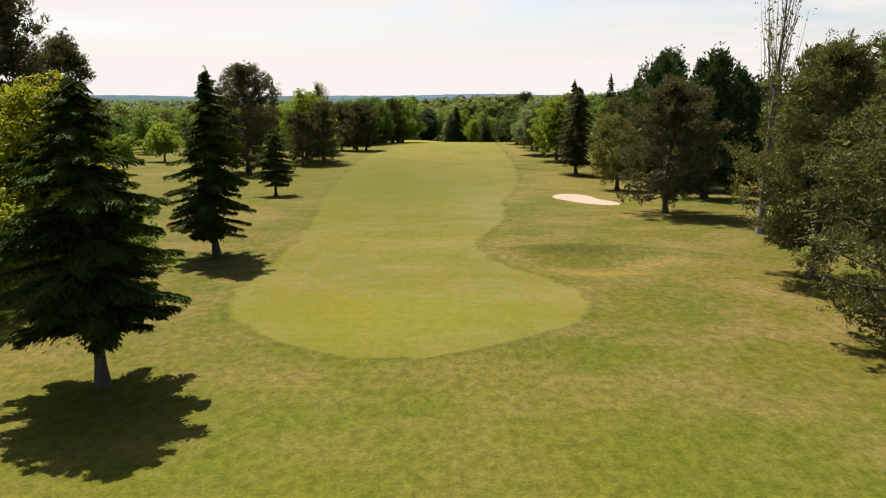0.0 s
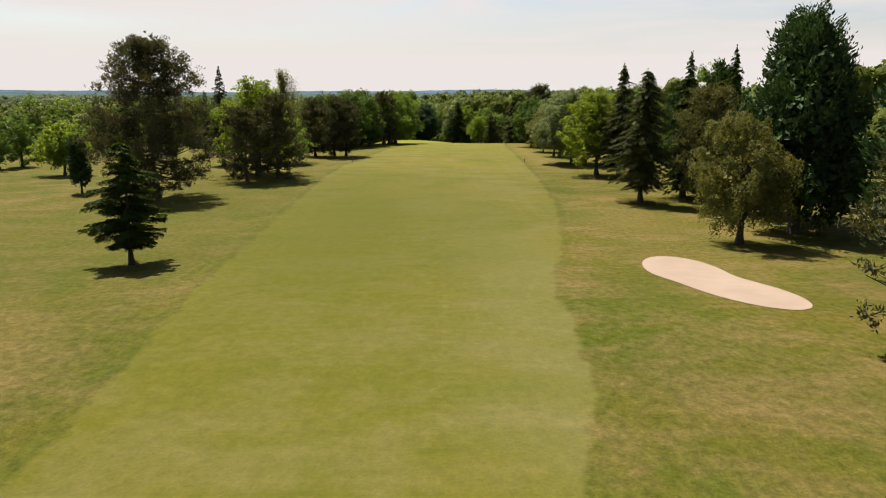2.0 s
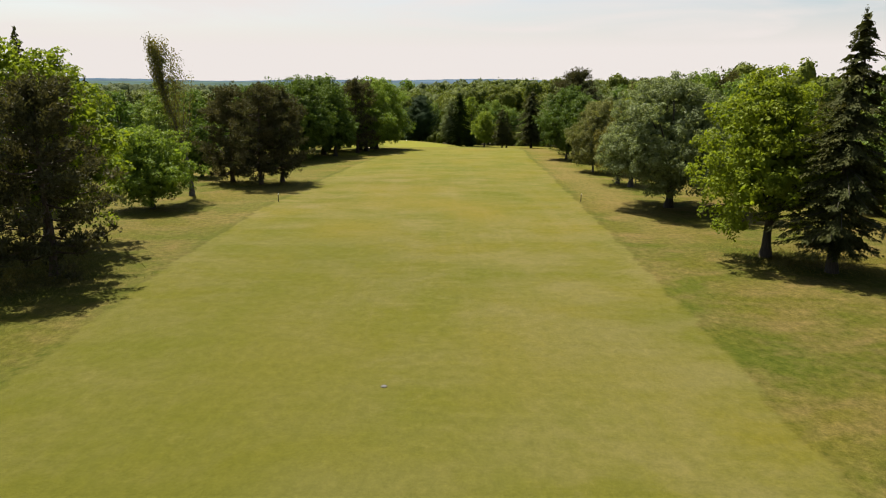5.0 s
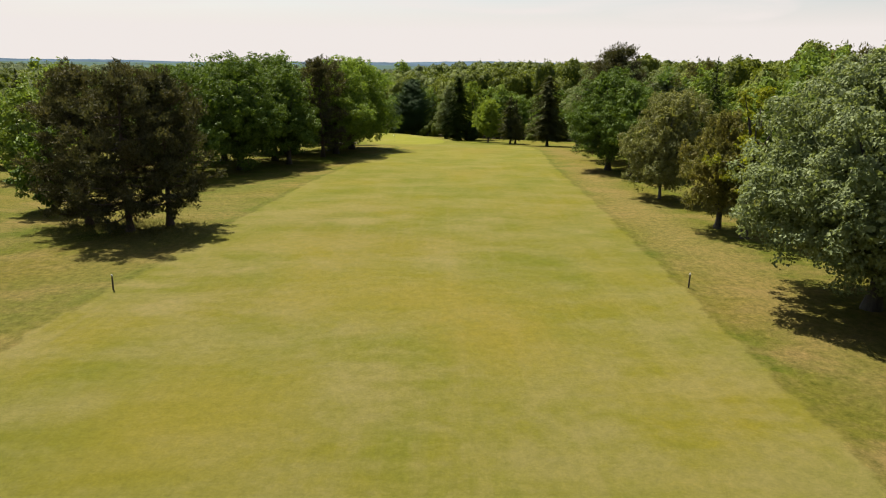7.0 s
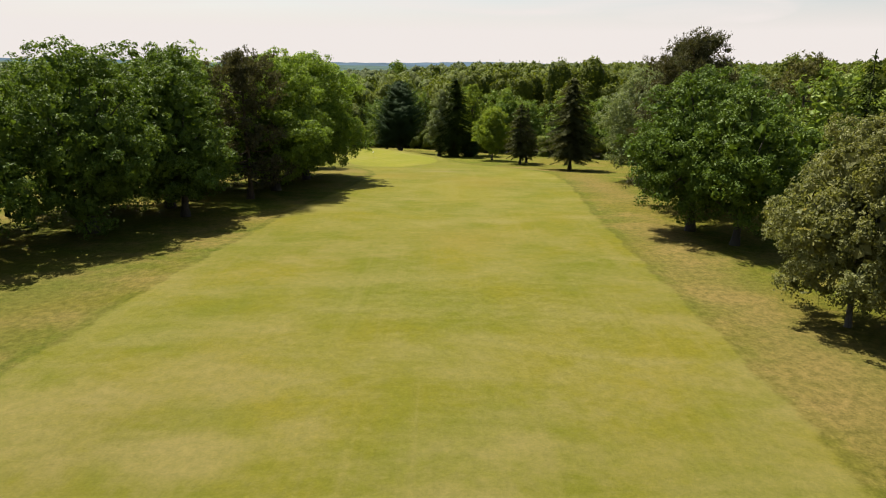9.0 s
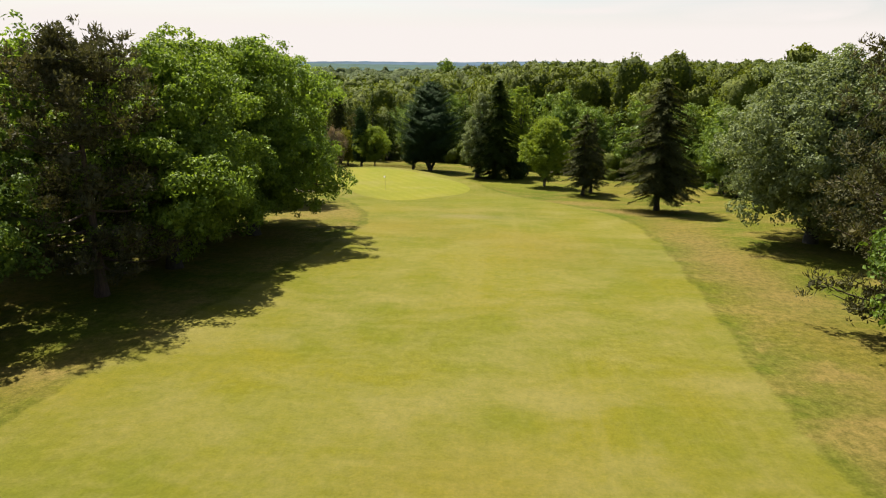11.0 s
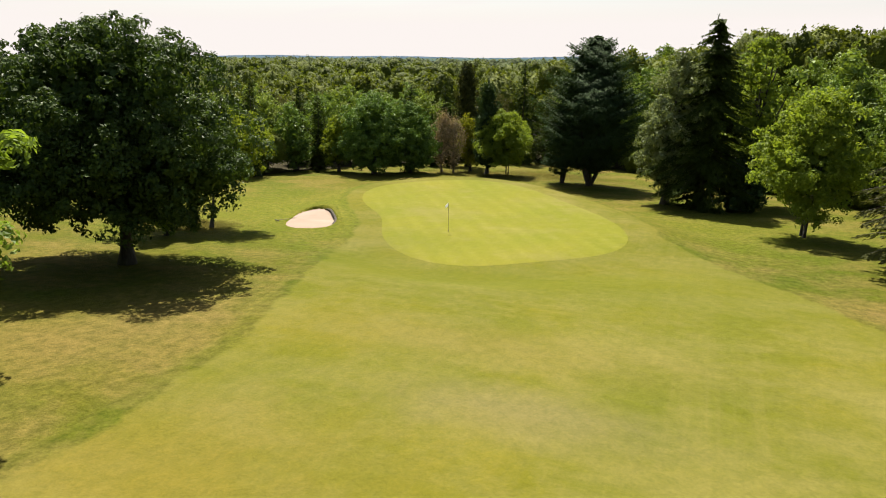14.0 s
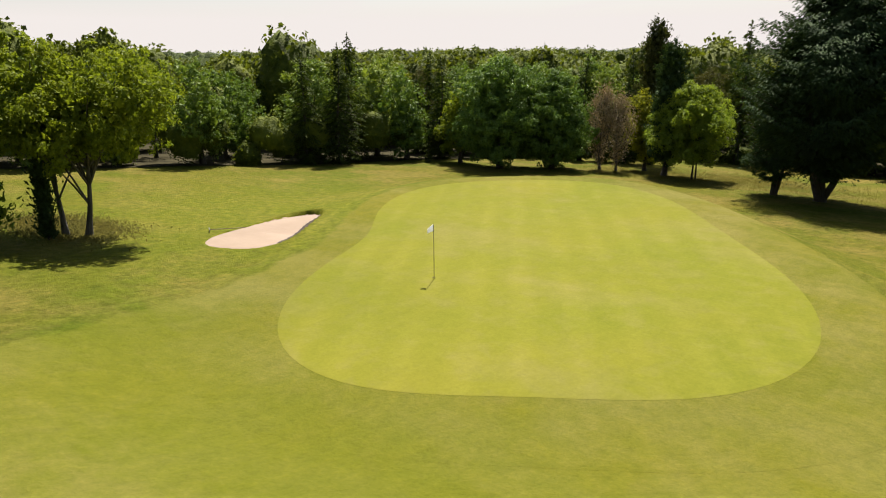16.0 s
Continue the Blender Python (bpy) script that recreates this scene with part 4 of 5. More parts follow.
plant(broadleaf, "bush_tree", "low bushy broadleaf tree in fresh green leaf", "broadleaf tree", -34, 197, 8, 2.6, 24, OAK_SHADED, clear=0.3, count=5000, size=0.32)
# the oaks on the left
for k, (x, y, h, r, n) in enumerate([(-31, 219.5, 14.2, 5.8, 26000), (-25.4, 227, 15, 6.6, 36000), (-23.6, 239, 16.0, 6.4, 36000), (-18.6, 260.5, 16.0, 7.8, 54000), (-15.4, 265.5, 16.8, 8.2, 66000), (-16.8, 270, 15.4, 7.4, 60000), (-16.4, 252.6, 15.8, 7.4, 54000), (-31, 238, 15, 6, 9000), (-29, 256, 16, 6.5, 8000), (-36, 228, 13.6, 5.8, 16000), (-25, 252, 16, 6, 9000), (-20.5, 234.5, 13.5, 5.0, 30000)]):
    plant(broadleaf, "oak_tree", OAK_L, "oak tree", x, y, h, r, 30 + k, OAK if y > 250 else OAK_SHADED, clear=1.0, count=n, size=0.32 if n < 12000 else 0.23, group="oaks beside the fairway", bough=0.24, lobes=66, full=0.95, cap=0.42 if n > 50000 else 0.7)
plant(pine, "pine_tree", PIN_L, "pine tree", -17.6, 245.4, 15.6, 4.9, 41, PINE_DARK, BARK_RED, clear=1.5, count=26000, size=0.26)
plant(broadleaf, "oak_tree", "dark rounded oak standing alone on the turf", "oak tree", -21.5, 288.6, 12.6, 6.7, 42, DARK_OAK, clear=1.4, count=80000, size=0.21, bough=0.25, lobes=90, full=0.9, cap=0.4)
plant(broadleaf, "oak_tree", OAK_L, "oak tree", -29, 281, 9.5, 4.2, 43, OAK, clear=0.8, count=8000, size=0.32)
plant(broadleaf, "ash_tree", LIM_L, "broadleaf tree", -27.0, 300.2, 9.5, 2.9, 44, LIME, BARK_GREY, clear=3.5, count=17000, size=0.15, core=0.45, gaps=0.25, cap=0.26, bough=0.25, lobes=52, r0=0.13, hang=0.2, sway=(-2.2, -1.6), turn=0, limbs=24)
plant(broadleaf, "ash_tree", LIM_L, "broadleaf tree", -26.3, 300.8, 8.5, 3.5, 45, LIME, BARK_GREY, clear=3.3, count=23000, size=0.15, core=0.45, gaps=0.22, cap=0.26, bough=0.25, lobes=56, r0=0.14, hang=0.2, sway=(1.3, 1.5), turn=0, limbs=24)
plant(cypress, "ivy_stump", "leaning dead trunk wrapped in dark ivy", "tree stump", -26.3, 299.2, 3.3, 0.34, 46, CEDAR, clear=0.2, count=1800, size=0.2, point=0.3)
plant(cypress, "ivy_tree", "narrow ivy-covered tree at the edge of tall grass", "small tree", -26.4, 296.6, 7.6, 1.3, 47, OAK, clear=0.4, count=5000, size=0.26, point=0.5)
# right of the fairway
plant(pine, "pine_tree", PIN_L, "pine tree", 20.2, 28, 14, 5.2, 50, PINE, BARK_RED, clear=0.9, count=56000, size=0.17, nb=110, taper=0.5)
plant(pine, "pine_tree", PIN_L, "pine tree", 21.6, 39.4, 13.8, 5.4, 51, PINE, BARK_RED, clear=1.6, count=60000, size=0.18, nb=110, taper=0.5)
plant(whip, "poplar_tree", "tall bare-looking poplar with a few pale leaves", "poplar tree", 24.9, 53, 20.5, 1.8, 52, WILLOW, BARK_GREY, clear=4, count=900, size=0.22)
plant(pine, "pine_tree", PIN_L, "pine tree", 21, 64.4, 12.2, 5.2, 53, PINE_DARK, BARK_RED, clear=1.6, count=44000, size=0.23, taper=0.3, nb=100)
plant(broadleaf, "willow_tree", "weeping small-leaved tree of faded olive green", "willow tree", 23.2, 91.4, 10.6, 3.7, 54, WILLOW, clear=1.2, count=26000, size=0.16, hang=0.6, gaps=0.12, core=0.6)
plant(cypress, "cypress_tree", CYP_L, "cypress tree", 33.8, 106, 19, 5.6, 55, CEDAR, clear=2, count=14000, size=0.46, point=0.9)
plant(cypress, "cypress_tree", CYP_L, "cypress tree", 30, 97, 17, 5.8, 56, CEDAR, clear=1.8, count=20000, size=0.4, point=0.62)
plant(cypress, "cypress_tree", CYP_L, "cypress tree", 30, 79, 15.5, 4.8, 57, CEDAR, clear=1.6, count=10000, size=0.55, point=0.8)
for k, (x, y, h, r) in enumerate([(37, 88, 15, 4.6), (37.5, 70, 15, 4.6), (36.5, 131, 15.5, 4.2), (37, 146, 14, 4.2), (33, 52, 14, 4.4)]):
    plant(cypress, "cypress_tree", CYP_L, "cypress tree", x, y, h, r, 120 + k, CEDAR, clear=1.0, count=7000, size=0.55, point=0.75, group="dark conifers behind the pines")
plant(conifer, "spruce_tree", SPR_L, "spruce tree", 22.3, 115.7, 14.6, 3.5, 58, SPRUCE, clear=2.0, count=40000, size=0.21, droop=0.36, power=0.5, wob=0.25)
plant(conifer, "spruce_tree", SPR_L, "spruce tree", 28.7, 121, 16.8, 3.9, 59, FIR, clear=1.5, count=14000, size=0.36, droop=0.35, wob=0.3)
plant(conifer, "spruce_tree", SPR_L, "spruce tree", 32.6, 118, 17.2, 3.9, 60, FIR, clear=1.5, count=14000, size=0.36, droop=0.35, wob=0.3)
plant(pine, "pine_tree", PIN_L, "pine tree", 28.6, 112.5, 13, 4.6, 61, PINE, BARK_RED, clear=1.6, count=16000, size=0.27)
plant(conifer, "spruce_tree", SPR_L, "spruce tree", 26.4, 142, 16.6, 4.2, 62, SPRUCE, clear=2, count=30000, size=0.24, droop=0.25, wob=0.32, power=0.75)
plant(broadleaf, "lime_tree", LIM_L, "broadleaf tree", 24, 146.5, 13.2, 4.8, 63, LIME, clear=1.6, count=17000, size=0.24)
plant(broadleaf, "whitebeam_tree", GRY_L, "broadleaf tree", 24.6, 170.3, 13.8, 7.6, 64, GREY, BARK, clear=1.5, count=90000, size=0.2, bough=0.21, lobes=100, limbs=34, cap=0.4)
plant(broadleaf, "thorn_tree", "twiggy brownish-olive tree with thin foliage", "broadleaf tree", 24.3, 191, 10.2, 3.0, 65, WILLOW, clear=0.8, count=20000, size=0.16, hang=0.5, gaps=0.1, core=0.6)
plant(broadleaf, "lime_tree", "thin crooked tree with sparse yellow-green foliage", "broadleaf tree", 25.2, 187.6, 12.2, 3.2, 66, GOLD, BARK, clear=3.2, count=4500, size=0.2, gaps=0.45, core=0.45, limbs=26, bough=0.2)
plant(broadleaf, "whitebeam_tree", "two-stemmed rounded tree with dull grey-green leaves", "broadleaf tree", 24.6, 206, 11.6, 4.7, 67, OLIVE, BARK_GREY, clear=0.9, count=46000, size=0.16, trunks=2, bough=0.22, lobes=80, hang=0.25, r0=0.2, full=0.8)
plant(broadleaf, "oak_tree", OAK_L, "oak tree", 24.4, 230.2, 13.8, 5.9, 68, OAK_SHADED, clear=1.5, count=44000, size=0.2, bough=0.24, lobes=80, full=0.9, limbs=24)
plant(broadleaf, "oak_tree", OAK_L, "oak tree", 26.0, 224.6, 11.8, 4.6, 69, OAK_SHADED, clear=1.8, count=24000, size=0.22, limbs=20)
plant(pine, "pine_tree", PIN_L, "pine tree", 27.8, 242, 17.4, 6.4, 70, PINE_DARK, BARK_RED, clear=1.2, count=52000, size=0.24, top=0.0, taper=0.32, nb=130, lean=0.6)
plant(broadleaf, "whitebeam_tree", GRY_L, "broadleaf tree", 33.6, 269.2, 16.8, 8.8, 71, GREY, clear=0.9, count=64000, size=0.24, bough=0.2, lobes=110, full=0.9)
plant(broadleaf, "whitebeam_tree", GRY_L, "broadleaf tree", 43, 266, 16, 7, 72, GREY, clear=-0.5, count=10000, size=0.45)
plant(conifer, "spruce_tree", SPR_L, "spruce tree", 25.1, 290.5, 15.6, 5.0, 73, SPRUCE, clear=2.2, count=46000, size=0.22, droop=0.3, power=0.44, wob=0.28)
plant(conifer, "spruce_tree", SPR_L, "spruce tree", 18.5, 308, 11.8, 3.6, 74, SPRUCE, clear=1.6, count=15000, size=0.28, droop=0.25, power=0.55, wob=0.28)
plant(conifer, "spruce_tree", SPR_L, "spruce tree", 20.3, 312.5, 11.2, 2.8, 75, SPRUCE, clear=1.6, count=9000, size=0.3, droop=0.3)
plant(broadleaf, "round_tree", "rounded many-stemmed tree in fresh green leaf", "broadleaf tree", 13.9, 320, 11.4, 4.0, 76, FRESH, clear=1.6, count=17000, size=0.23, trunks=3, r0=0.16)
plant(conifer, "spruce_tree", SPR_L, "spruce tree", 6.2, 333, 18.0, 5.2, 77, FIR, clear=0.8, count=50000, size=0.26, droop=0.3, power=0.56)
plant(broadleaf, "whitebeam_tree", "tall narrow tree with pale silvery leaves", "broadleaf tree", 2.7, 334.2, 15.4, 3.4, 78, GREY, clear=0.8, count=30000, size=0.2, lobes=60)
plant(broadleaf, "ash_tree", "slender leafy tree behind a dark spruce", "broadleaf tree", 10.2, 339, 18, 3.6, 79, FRESH, clear=2, count=16000, size=0.24)
plant(cypress, "juniper_bush", "low dark evergreen bush", "bush", 9.8, 333.5, 5, 2.3, 80, CEDAR, clear=0.1, count=4000, size=0.36, point=0.5)
plant(conifer, "cypress_tree", CYP_L, "cypress tree", -7.2, 346.4, 17.4, 6.9, 81, CEDAR, clear=1.6, count=96000, size=0.25, droop=0.0, rise=0.55, power=0.52, wob=0.17, stems=4, fan=0.34, dense=1.25)
plant(conifer, "cypress_tree", "small dark cypress beside a large one", "cypress tree", -10.7, 347, 9.8, 3.0, 82, CEDAR, clear=1.2, count=14000, size=0.24, droop=0.0, rise=0.4, power=0.5, wob=0.16, stems=3, fan=0.34)
plant(broadleaf, "round_tree", "rounded many-stemmed tree in fresh green leaf", "broadleaf tree", -19.7, 351.8, 9.2, 3.8, 83, FRESH, clear=1.1, count=24000, size=0.17, trunks=3, r0=0.13)
plant(cypress, "cypress_tree", "slim columnar dark cypress", "cypress tree", -22.4, 352.2, 12.2, 1.9, 84, CEDAR, clear=1.2, count=12000, size=0.26, point=0.55)
plant(cypress, "cypress_tree", "tall dark conifer rising over the wood behind the green", "cypress tree", -29.6, 364, 15.4, 2.5, 140, SPRUCE, clear=1.0, count=12000, size=0.3, point=0.6)
plant(conifer, "spruce_tree", SPR_L, "spruce tree", -31.5, 361.5, 9.6, 2.4, 141, FIR, clear=0.5, count=9000, size=0.26)
plant(conifer, "spruce_tree", SPR_L, "spruce tree", -36.0, 358.5, 9.4, 2.2, 142, FIR, clear=0.5, count=9000, size=0.26)
plant(conifer, "spruce_tree", SPR_L, "spruce tree", -34.0, 360.5, 8.4, 2.0, 143, FIR, clear=0.5, count=8000, size=0.26)
plant(whip, "larch_tree", "bare brown larch with fine twigs", "larch tree", -26.7, 350.7, 7.0, 1.9, 85, DEAD, BARK_GREY, clear=0.3, count=5200, size=0.17)
plant(whip, "larch_tree", "bare brown larch with fine twigs", "larch tree", -28.3, 350.3, 7.6, 1.7, 86, DEAD, BARK_GREY, clear=0.3, count=4600, size=0.17)
plant(broadleaf, "lime_tree", LIM_L, "broadleaf tree", -25.8, 355, 8.4, 2.2, 87, GOLD, clear=0.8, count=7000, size=0.2)
plant(broadleaf, "maple_tree", "round-headed dark maple with glossy leaves", "maple tree", -34.8, 342.4, 10.6, 4.9, 88, MAPLE, clear=0.3, count=46000, size=0.2, bough=0.24, lobes=80, full=0.55)
plant(broadleaf, "maple_tree", "round-headed dark maple with glossy leaves", "maple tree", -31.4, 346.4, 9.2, 4.0, 89, MAPLE, clear=0.3, count=28000, size=0.2, bough=0.24, lobes=60)
plant(broadleaf, "lime_tree", LIM_L, "broadleaf tree", -40.3, 343, 8, 2.4, 90, LIME, clear=1, count=5000, size=0.3)
plant(conifer, "young_fir", "knee-high young fir on mown grass", "young fir", -42, 340, 1.6, 0.5, 91, FIR, clear=0.1, count=500, size=0.16)
plant(conifer, "young_fir", "knee-high young fir on mown grass", "young fir", -38.5, 346, 1.5, 0.5, 92, FIR, clear=0.1, count=500, size=0.16)

# ---- woodland ----
EDGE_X = [-140, -60, -53, -49.5, -46.5, -44.5, -42.5, -37, -20, 0, 28, 60, 140]
EDGE_Y = [276, 292, 304, 317, 327, 338, 350, 366, 380, 366, 332, 318, 300]


def edge_of_wood(x):
    """How far ahead the wood behind the green begins."""
    return np.interp(x, EDGE_X, EDGE_Y)


EDGE_LINE = np.array([(x, y) for a, c, d, e in zip(EDGE_X, EDGE_X[1:], EDGE_Y, EDGE_Y[1:]) for x, y in zip(np.linspace(a, c, 40), np.linspace(d, e, 40))])


def edge_gap(x, y):
    """How far a place lies from the edge of the wood."""
    return float(np.hypot(EDGE_LINE[:, 0] - x, EDGE_LINE[:, 1] - y).min())


wood_rng = np.random.default_rng(7)
spots = []


def fill(x0, x1, y0, y1, step, keep=lambda x, y: True):
    for x in np.arange(x0, x1, step):
        for y in np.arange(y0, y1, step):
            px, py = x + wood_rng.uniform(-0.42, 0.42) * step, y + wood_rng.uniform(-0.42, 0.42) * step
            if keep(px, py):
                spots.append((px, py))


fill(-38, 95, 290, 470, 7.0, lambda x, y: edge_of_wood(x) + 2 < y < edge_of_wood(x) + 19)
fill(-68, -38, 286, 385, 5.4, lambda x, y: edge_of_wood(x) + 3 < y and edge_gap(x, y) < 17)
fill(-100, -66, 95, 215, 11.5)
fill(-85, -44, 212, 300, 9.0, lambda x, y: x < -53 or y < 285)
fill(41, 60, 60, 325, 9.5, lambda x, y: x > 50 or y > 150)
def wood_maker(k, fine):
    """One pattern of woodland tree, shared by many: finer where the wood's edge is seen from near."""
    rng = np.random.default_rng(500 + k)
    if k < 6:
        built = broadleaf(rng, 14 + k % 3, 4.2 + 0.5 * (k % 2), 0.4, *((3500, 0.3) if fine else (2200, 0.42)), bough=0.26, lobes=44 if fine else 36, core=0.9, full=0.95, limbs=5, cap=0.95)
        return built, WOODLAND, "woodland_tree", "leafy deciduous tree in a dense green wood", "woodland tree"
    if k < 8:
        built = conifer(rng, 15, 3.4, 0.5, *((5000, 0.36) if fine else (1600, 0.6)), droop=0.35, wob=0.3, power=0.65)
        return built, FIR if fine else SPRUCE, "woodland_spruce", "dark spruce among deciduous trees in a wood", "spruce tree"
    built = pine(rng, 14, 4.2, 2.0, *((4200, 0.34) if fine else (1800, 0.5)), nb=44)
    return built, PINE, "woodland_pine", "dull green pine among deciduous trees in a wood", "pine tree"


wood_makers = {}
for fine in (False, True):
    for k in range(9):
        built, mat, nm, lb, ct = wood_maker(k, fine)
        stem, limbs = wood_of(built[0])
        wood_makers[fine, k] = (mesh_of("trunk", *stem, BARK, True), mesh_of("branchwork", *limbs, BARK, True), mesh_of("crown", built[1], quads_of(built[1]), mat), nm, lb, ct)


def wood_tree(x, y, k, s, tall=1.0):
    tm, lm, cm, nm, lb, ct = wood_makers[y > 285 or (0 < x < 52 and y > 130), k]
    root = new(nm)
    part("branchwork", lm, part("trunk", tm, root))
    part("crown", cm, root)
    root.matrix_world = pose(x, y, land1(x, y), 0, 0, wood_rng.uniform(0, 360)) @ Matrix.Diagonal((s, s, s * tall, 1))
    tagged(root, lb, ct, "trees of the surrounding wood")


# dark spruces that stand out along the wood's edge
EDGE_SPRUCES = [(-45.6, 331.5, 0.74), (-47.6, 329, 0.7), (-47.5, 334.5, 0.82), (-24, 376, 1.12), (-20.5, 379, 0.85), (5, 372, 1.0), (-36, 371, 0.9), (34, 338, 1.0)]
for x, y, s in EDGE_SPRUCES:
    wood_tree(x, y, 6 + int(abs(x)) % 2, s)
for x, y in spots:
    if min(math.hypot(x - a, y - c) for a, c, _ in EDGE_SPRUCES) < 3.5:
        continue
    k = int(wood_rng.choice(9, p=[0.135] * 6 + [0.07, 0.06, 0.06]))
    s = wood_rng.uniform(0.68, 0.98) * (0.9 if y < 160 else 1.18 if y < 286 else 1.0) if x > 0 else wood_rng.uniform(0.68, 0.98)
    if y > 285:
        crest = float(np.interp(x, [-70, -40, -20, 0, 30], [1.0, 1.4, 3.6, 4.8, 6.2])) + wood_rng.uniform(-2.4, 0.8)
        s = (crest - land1(x, y)) / (14 + k % 3 if k < 6 else 15 if k < 8 else 14)
    wood_tree(x, y, k, s, wood_rng.uniform(0.92, 1.05))

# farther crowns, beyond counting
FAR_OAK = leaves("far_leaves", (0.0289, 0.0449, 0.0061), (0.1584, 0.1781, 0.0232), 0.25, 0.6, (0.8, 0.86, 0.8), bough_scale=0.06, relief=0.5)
# bluer than the nearer leaves: aerial haze mixed into the leaf colour
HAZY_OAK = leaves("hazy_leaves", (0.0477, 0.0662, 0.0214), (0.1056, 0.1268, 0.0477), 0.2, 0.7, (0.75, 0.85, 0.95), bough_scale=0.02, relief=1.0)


def far_wood(name, places, crown_r, blades, size, seed, mat=FAR_OAK, rings=8, round_=14, tall=1.25, label="unbroken canopy of distant deciduous woodland"):
    """Lumpy crowns, each a leafy dome of boughs with loose sprays over it."""
    rng = np.random.default_rng(seed)
    th = np.linspace(0.04, 2.2, rings)[:, None]
    ph = np.linspace(0, 2 * math.pi, round_, endpoint=False)[None]
    dome = np.stack([np.sin(th) * np.cos(ph), np.sin(th) * np.sin(ph), np.cos(th) + 0 * ph], -1).reshape(-1, 3)
    df = grid_faces(rings, round_, True)[:, ::-1]
    verts, faces, base = [], [], 0
    for x, y, top in places:
        rr = crown_r * rng.uniform(0.72, 1.25)
        knobs = unit(rng.normal(size=(15, 3)) + np.array([0, 0, 0.5]))
        size_k = rng.uniform(0.14, 0.38, 15)
        high = tall * rng.uniform(0.85, 1.15)

        def swell(d):
            near = np.exp(-((1 - d @ knobs.T) / 0.085)) * size_k
            return rr * (0.7 + near.max(1))[:, None] * np.array([1, 1, high])

        foot = np.array([x, y, top - rr * high])
        d = unit(rng.normal(size=(blades, 3)) + np.array([0, 0, 0.3]))
        leaf = rhombi(rng, foot + d * swell(d) * rng.uniform(0.9, 1.04, blades)[:, None], rng.normal(size=(blades, 3)), unit(d + rng.normal(0, 0.55, (blades, 3))), size, size * 0.75)
        verts += [foot + dome * swell(dome) * 0.92 * rng.uniform(0.92, 1.03, (len(dome), 1)), leaf]
        faces += [df + base, quads_of(leaf) + base + len(dome)]
        base += len(dome) + len(leaf)
    return tagged(new(name, mesh_of(name, np.concatenate(verts), np.concatenate(faces), mat, True)), label, "woodland", kind="stuff")


def rows_of_wood(x0, x1, y0, y1, step, low, high, keep):
    out = []
    for x in np.arange(x0, x1, step):
        for y in np.arange(y0, y1, step):
            px, py = x + wood_rng.uniform(-0.45, 0.45) * step, y + wood_rng.uniform(-0.45, 0.45) * step
            if keep(px, py):
                out.append((px, py, land1(px, py) + wood_rng.uniform(low, high) + (float(np.interp(px, [-110, -55, -30, 5, 40], [-0.8, -0.4, 4.2, 8.0, 10.5])) if py > 285 else (3.0 if px > 0 else 0.0))))
    return out


def behind_edge(x, y):
    start = edge_of_wood(np.clip(x, -110, 110)) + 19 if abs(x) < 110 else 200 - abs(x) * 0.3
    return y > start and abs(x) < 0.62 * (y - 60) + 45


near_crowns = rows_of_wood(-180, 180, 60, 460, 9.0, 7.4, 15.6, lambda x, y: behind_edge(x, y) or (62 < x < 100 and 120 < y < 330) or (-130 < x < -98 and 60 < y < 330))
front = [q for q in near_crowns if q[1] < 425 and abs(q[0]) < 110 and q[1] > 290 and edge_gap(q[0], q[1]) > 15]
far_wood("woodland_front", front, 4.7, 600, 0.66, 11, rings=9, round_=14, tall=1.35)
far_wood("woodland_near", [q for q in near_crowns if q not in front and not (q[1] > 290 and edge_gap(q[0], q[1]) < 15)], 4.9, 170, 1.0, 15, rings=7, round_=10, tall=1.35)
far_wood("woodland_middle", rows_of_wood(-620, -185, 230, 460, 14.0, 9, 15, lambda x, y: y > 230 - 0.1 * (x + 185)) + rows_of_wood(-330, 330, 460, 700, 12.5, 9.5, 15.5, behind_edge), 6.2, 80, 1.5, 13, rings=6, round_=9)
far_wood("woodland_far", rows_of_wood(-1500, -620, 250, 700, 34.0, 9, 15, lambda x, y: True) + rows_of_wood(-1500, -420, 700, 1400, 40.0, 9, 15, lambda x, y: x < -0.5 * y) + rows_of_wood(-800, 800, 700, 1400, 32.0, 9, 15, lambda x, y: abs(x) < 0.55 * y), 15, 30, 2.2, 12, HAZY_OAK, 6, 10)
shrubs = []
for x0, x1, y0, y1 in zip(EDGE_X[1:-2], EDGE_X[2:-1], EDGE_Y[1:-2], EDGE_Y[2:-1]):
    for u in np.arange(0, 1, 2.4 / math.hypot(x1 - x0, y1 - y0)):
        px, py = x0 + (x1 - x0) * u - 1.5 + wood_rng.uniform(-1, 1), y0 + (y1 - y0) * u + 1.5 + wood_rng.uniform(-1, 1)
        shrubs.append((px, py, land1(px, py) + wood_rng.uniform(2.2, 5.6)))
far_wood("undergrowth", shrubs, 1.9, 380, 0.22, 14, tall=1.1, label="tangled leafy undergrowth along the edge of the wood")
plant(broadleaf, "great_oak", "huge round oak rising above the far woodland", "oak tree", -32, 752, 24, 8.5, 95, OAK, clear=4, count=3000, size=1.2)

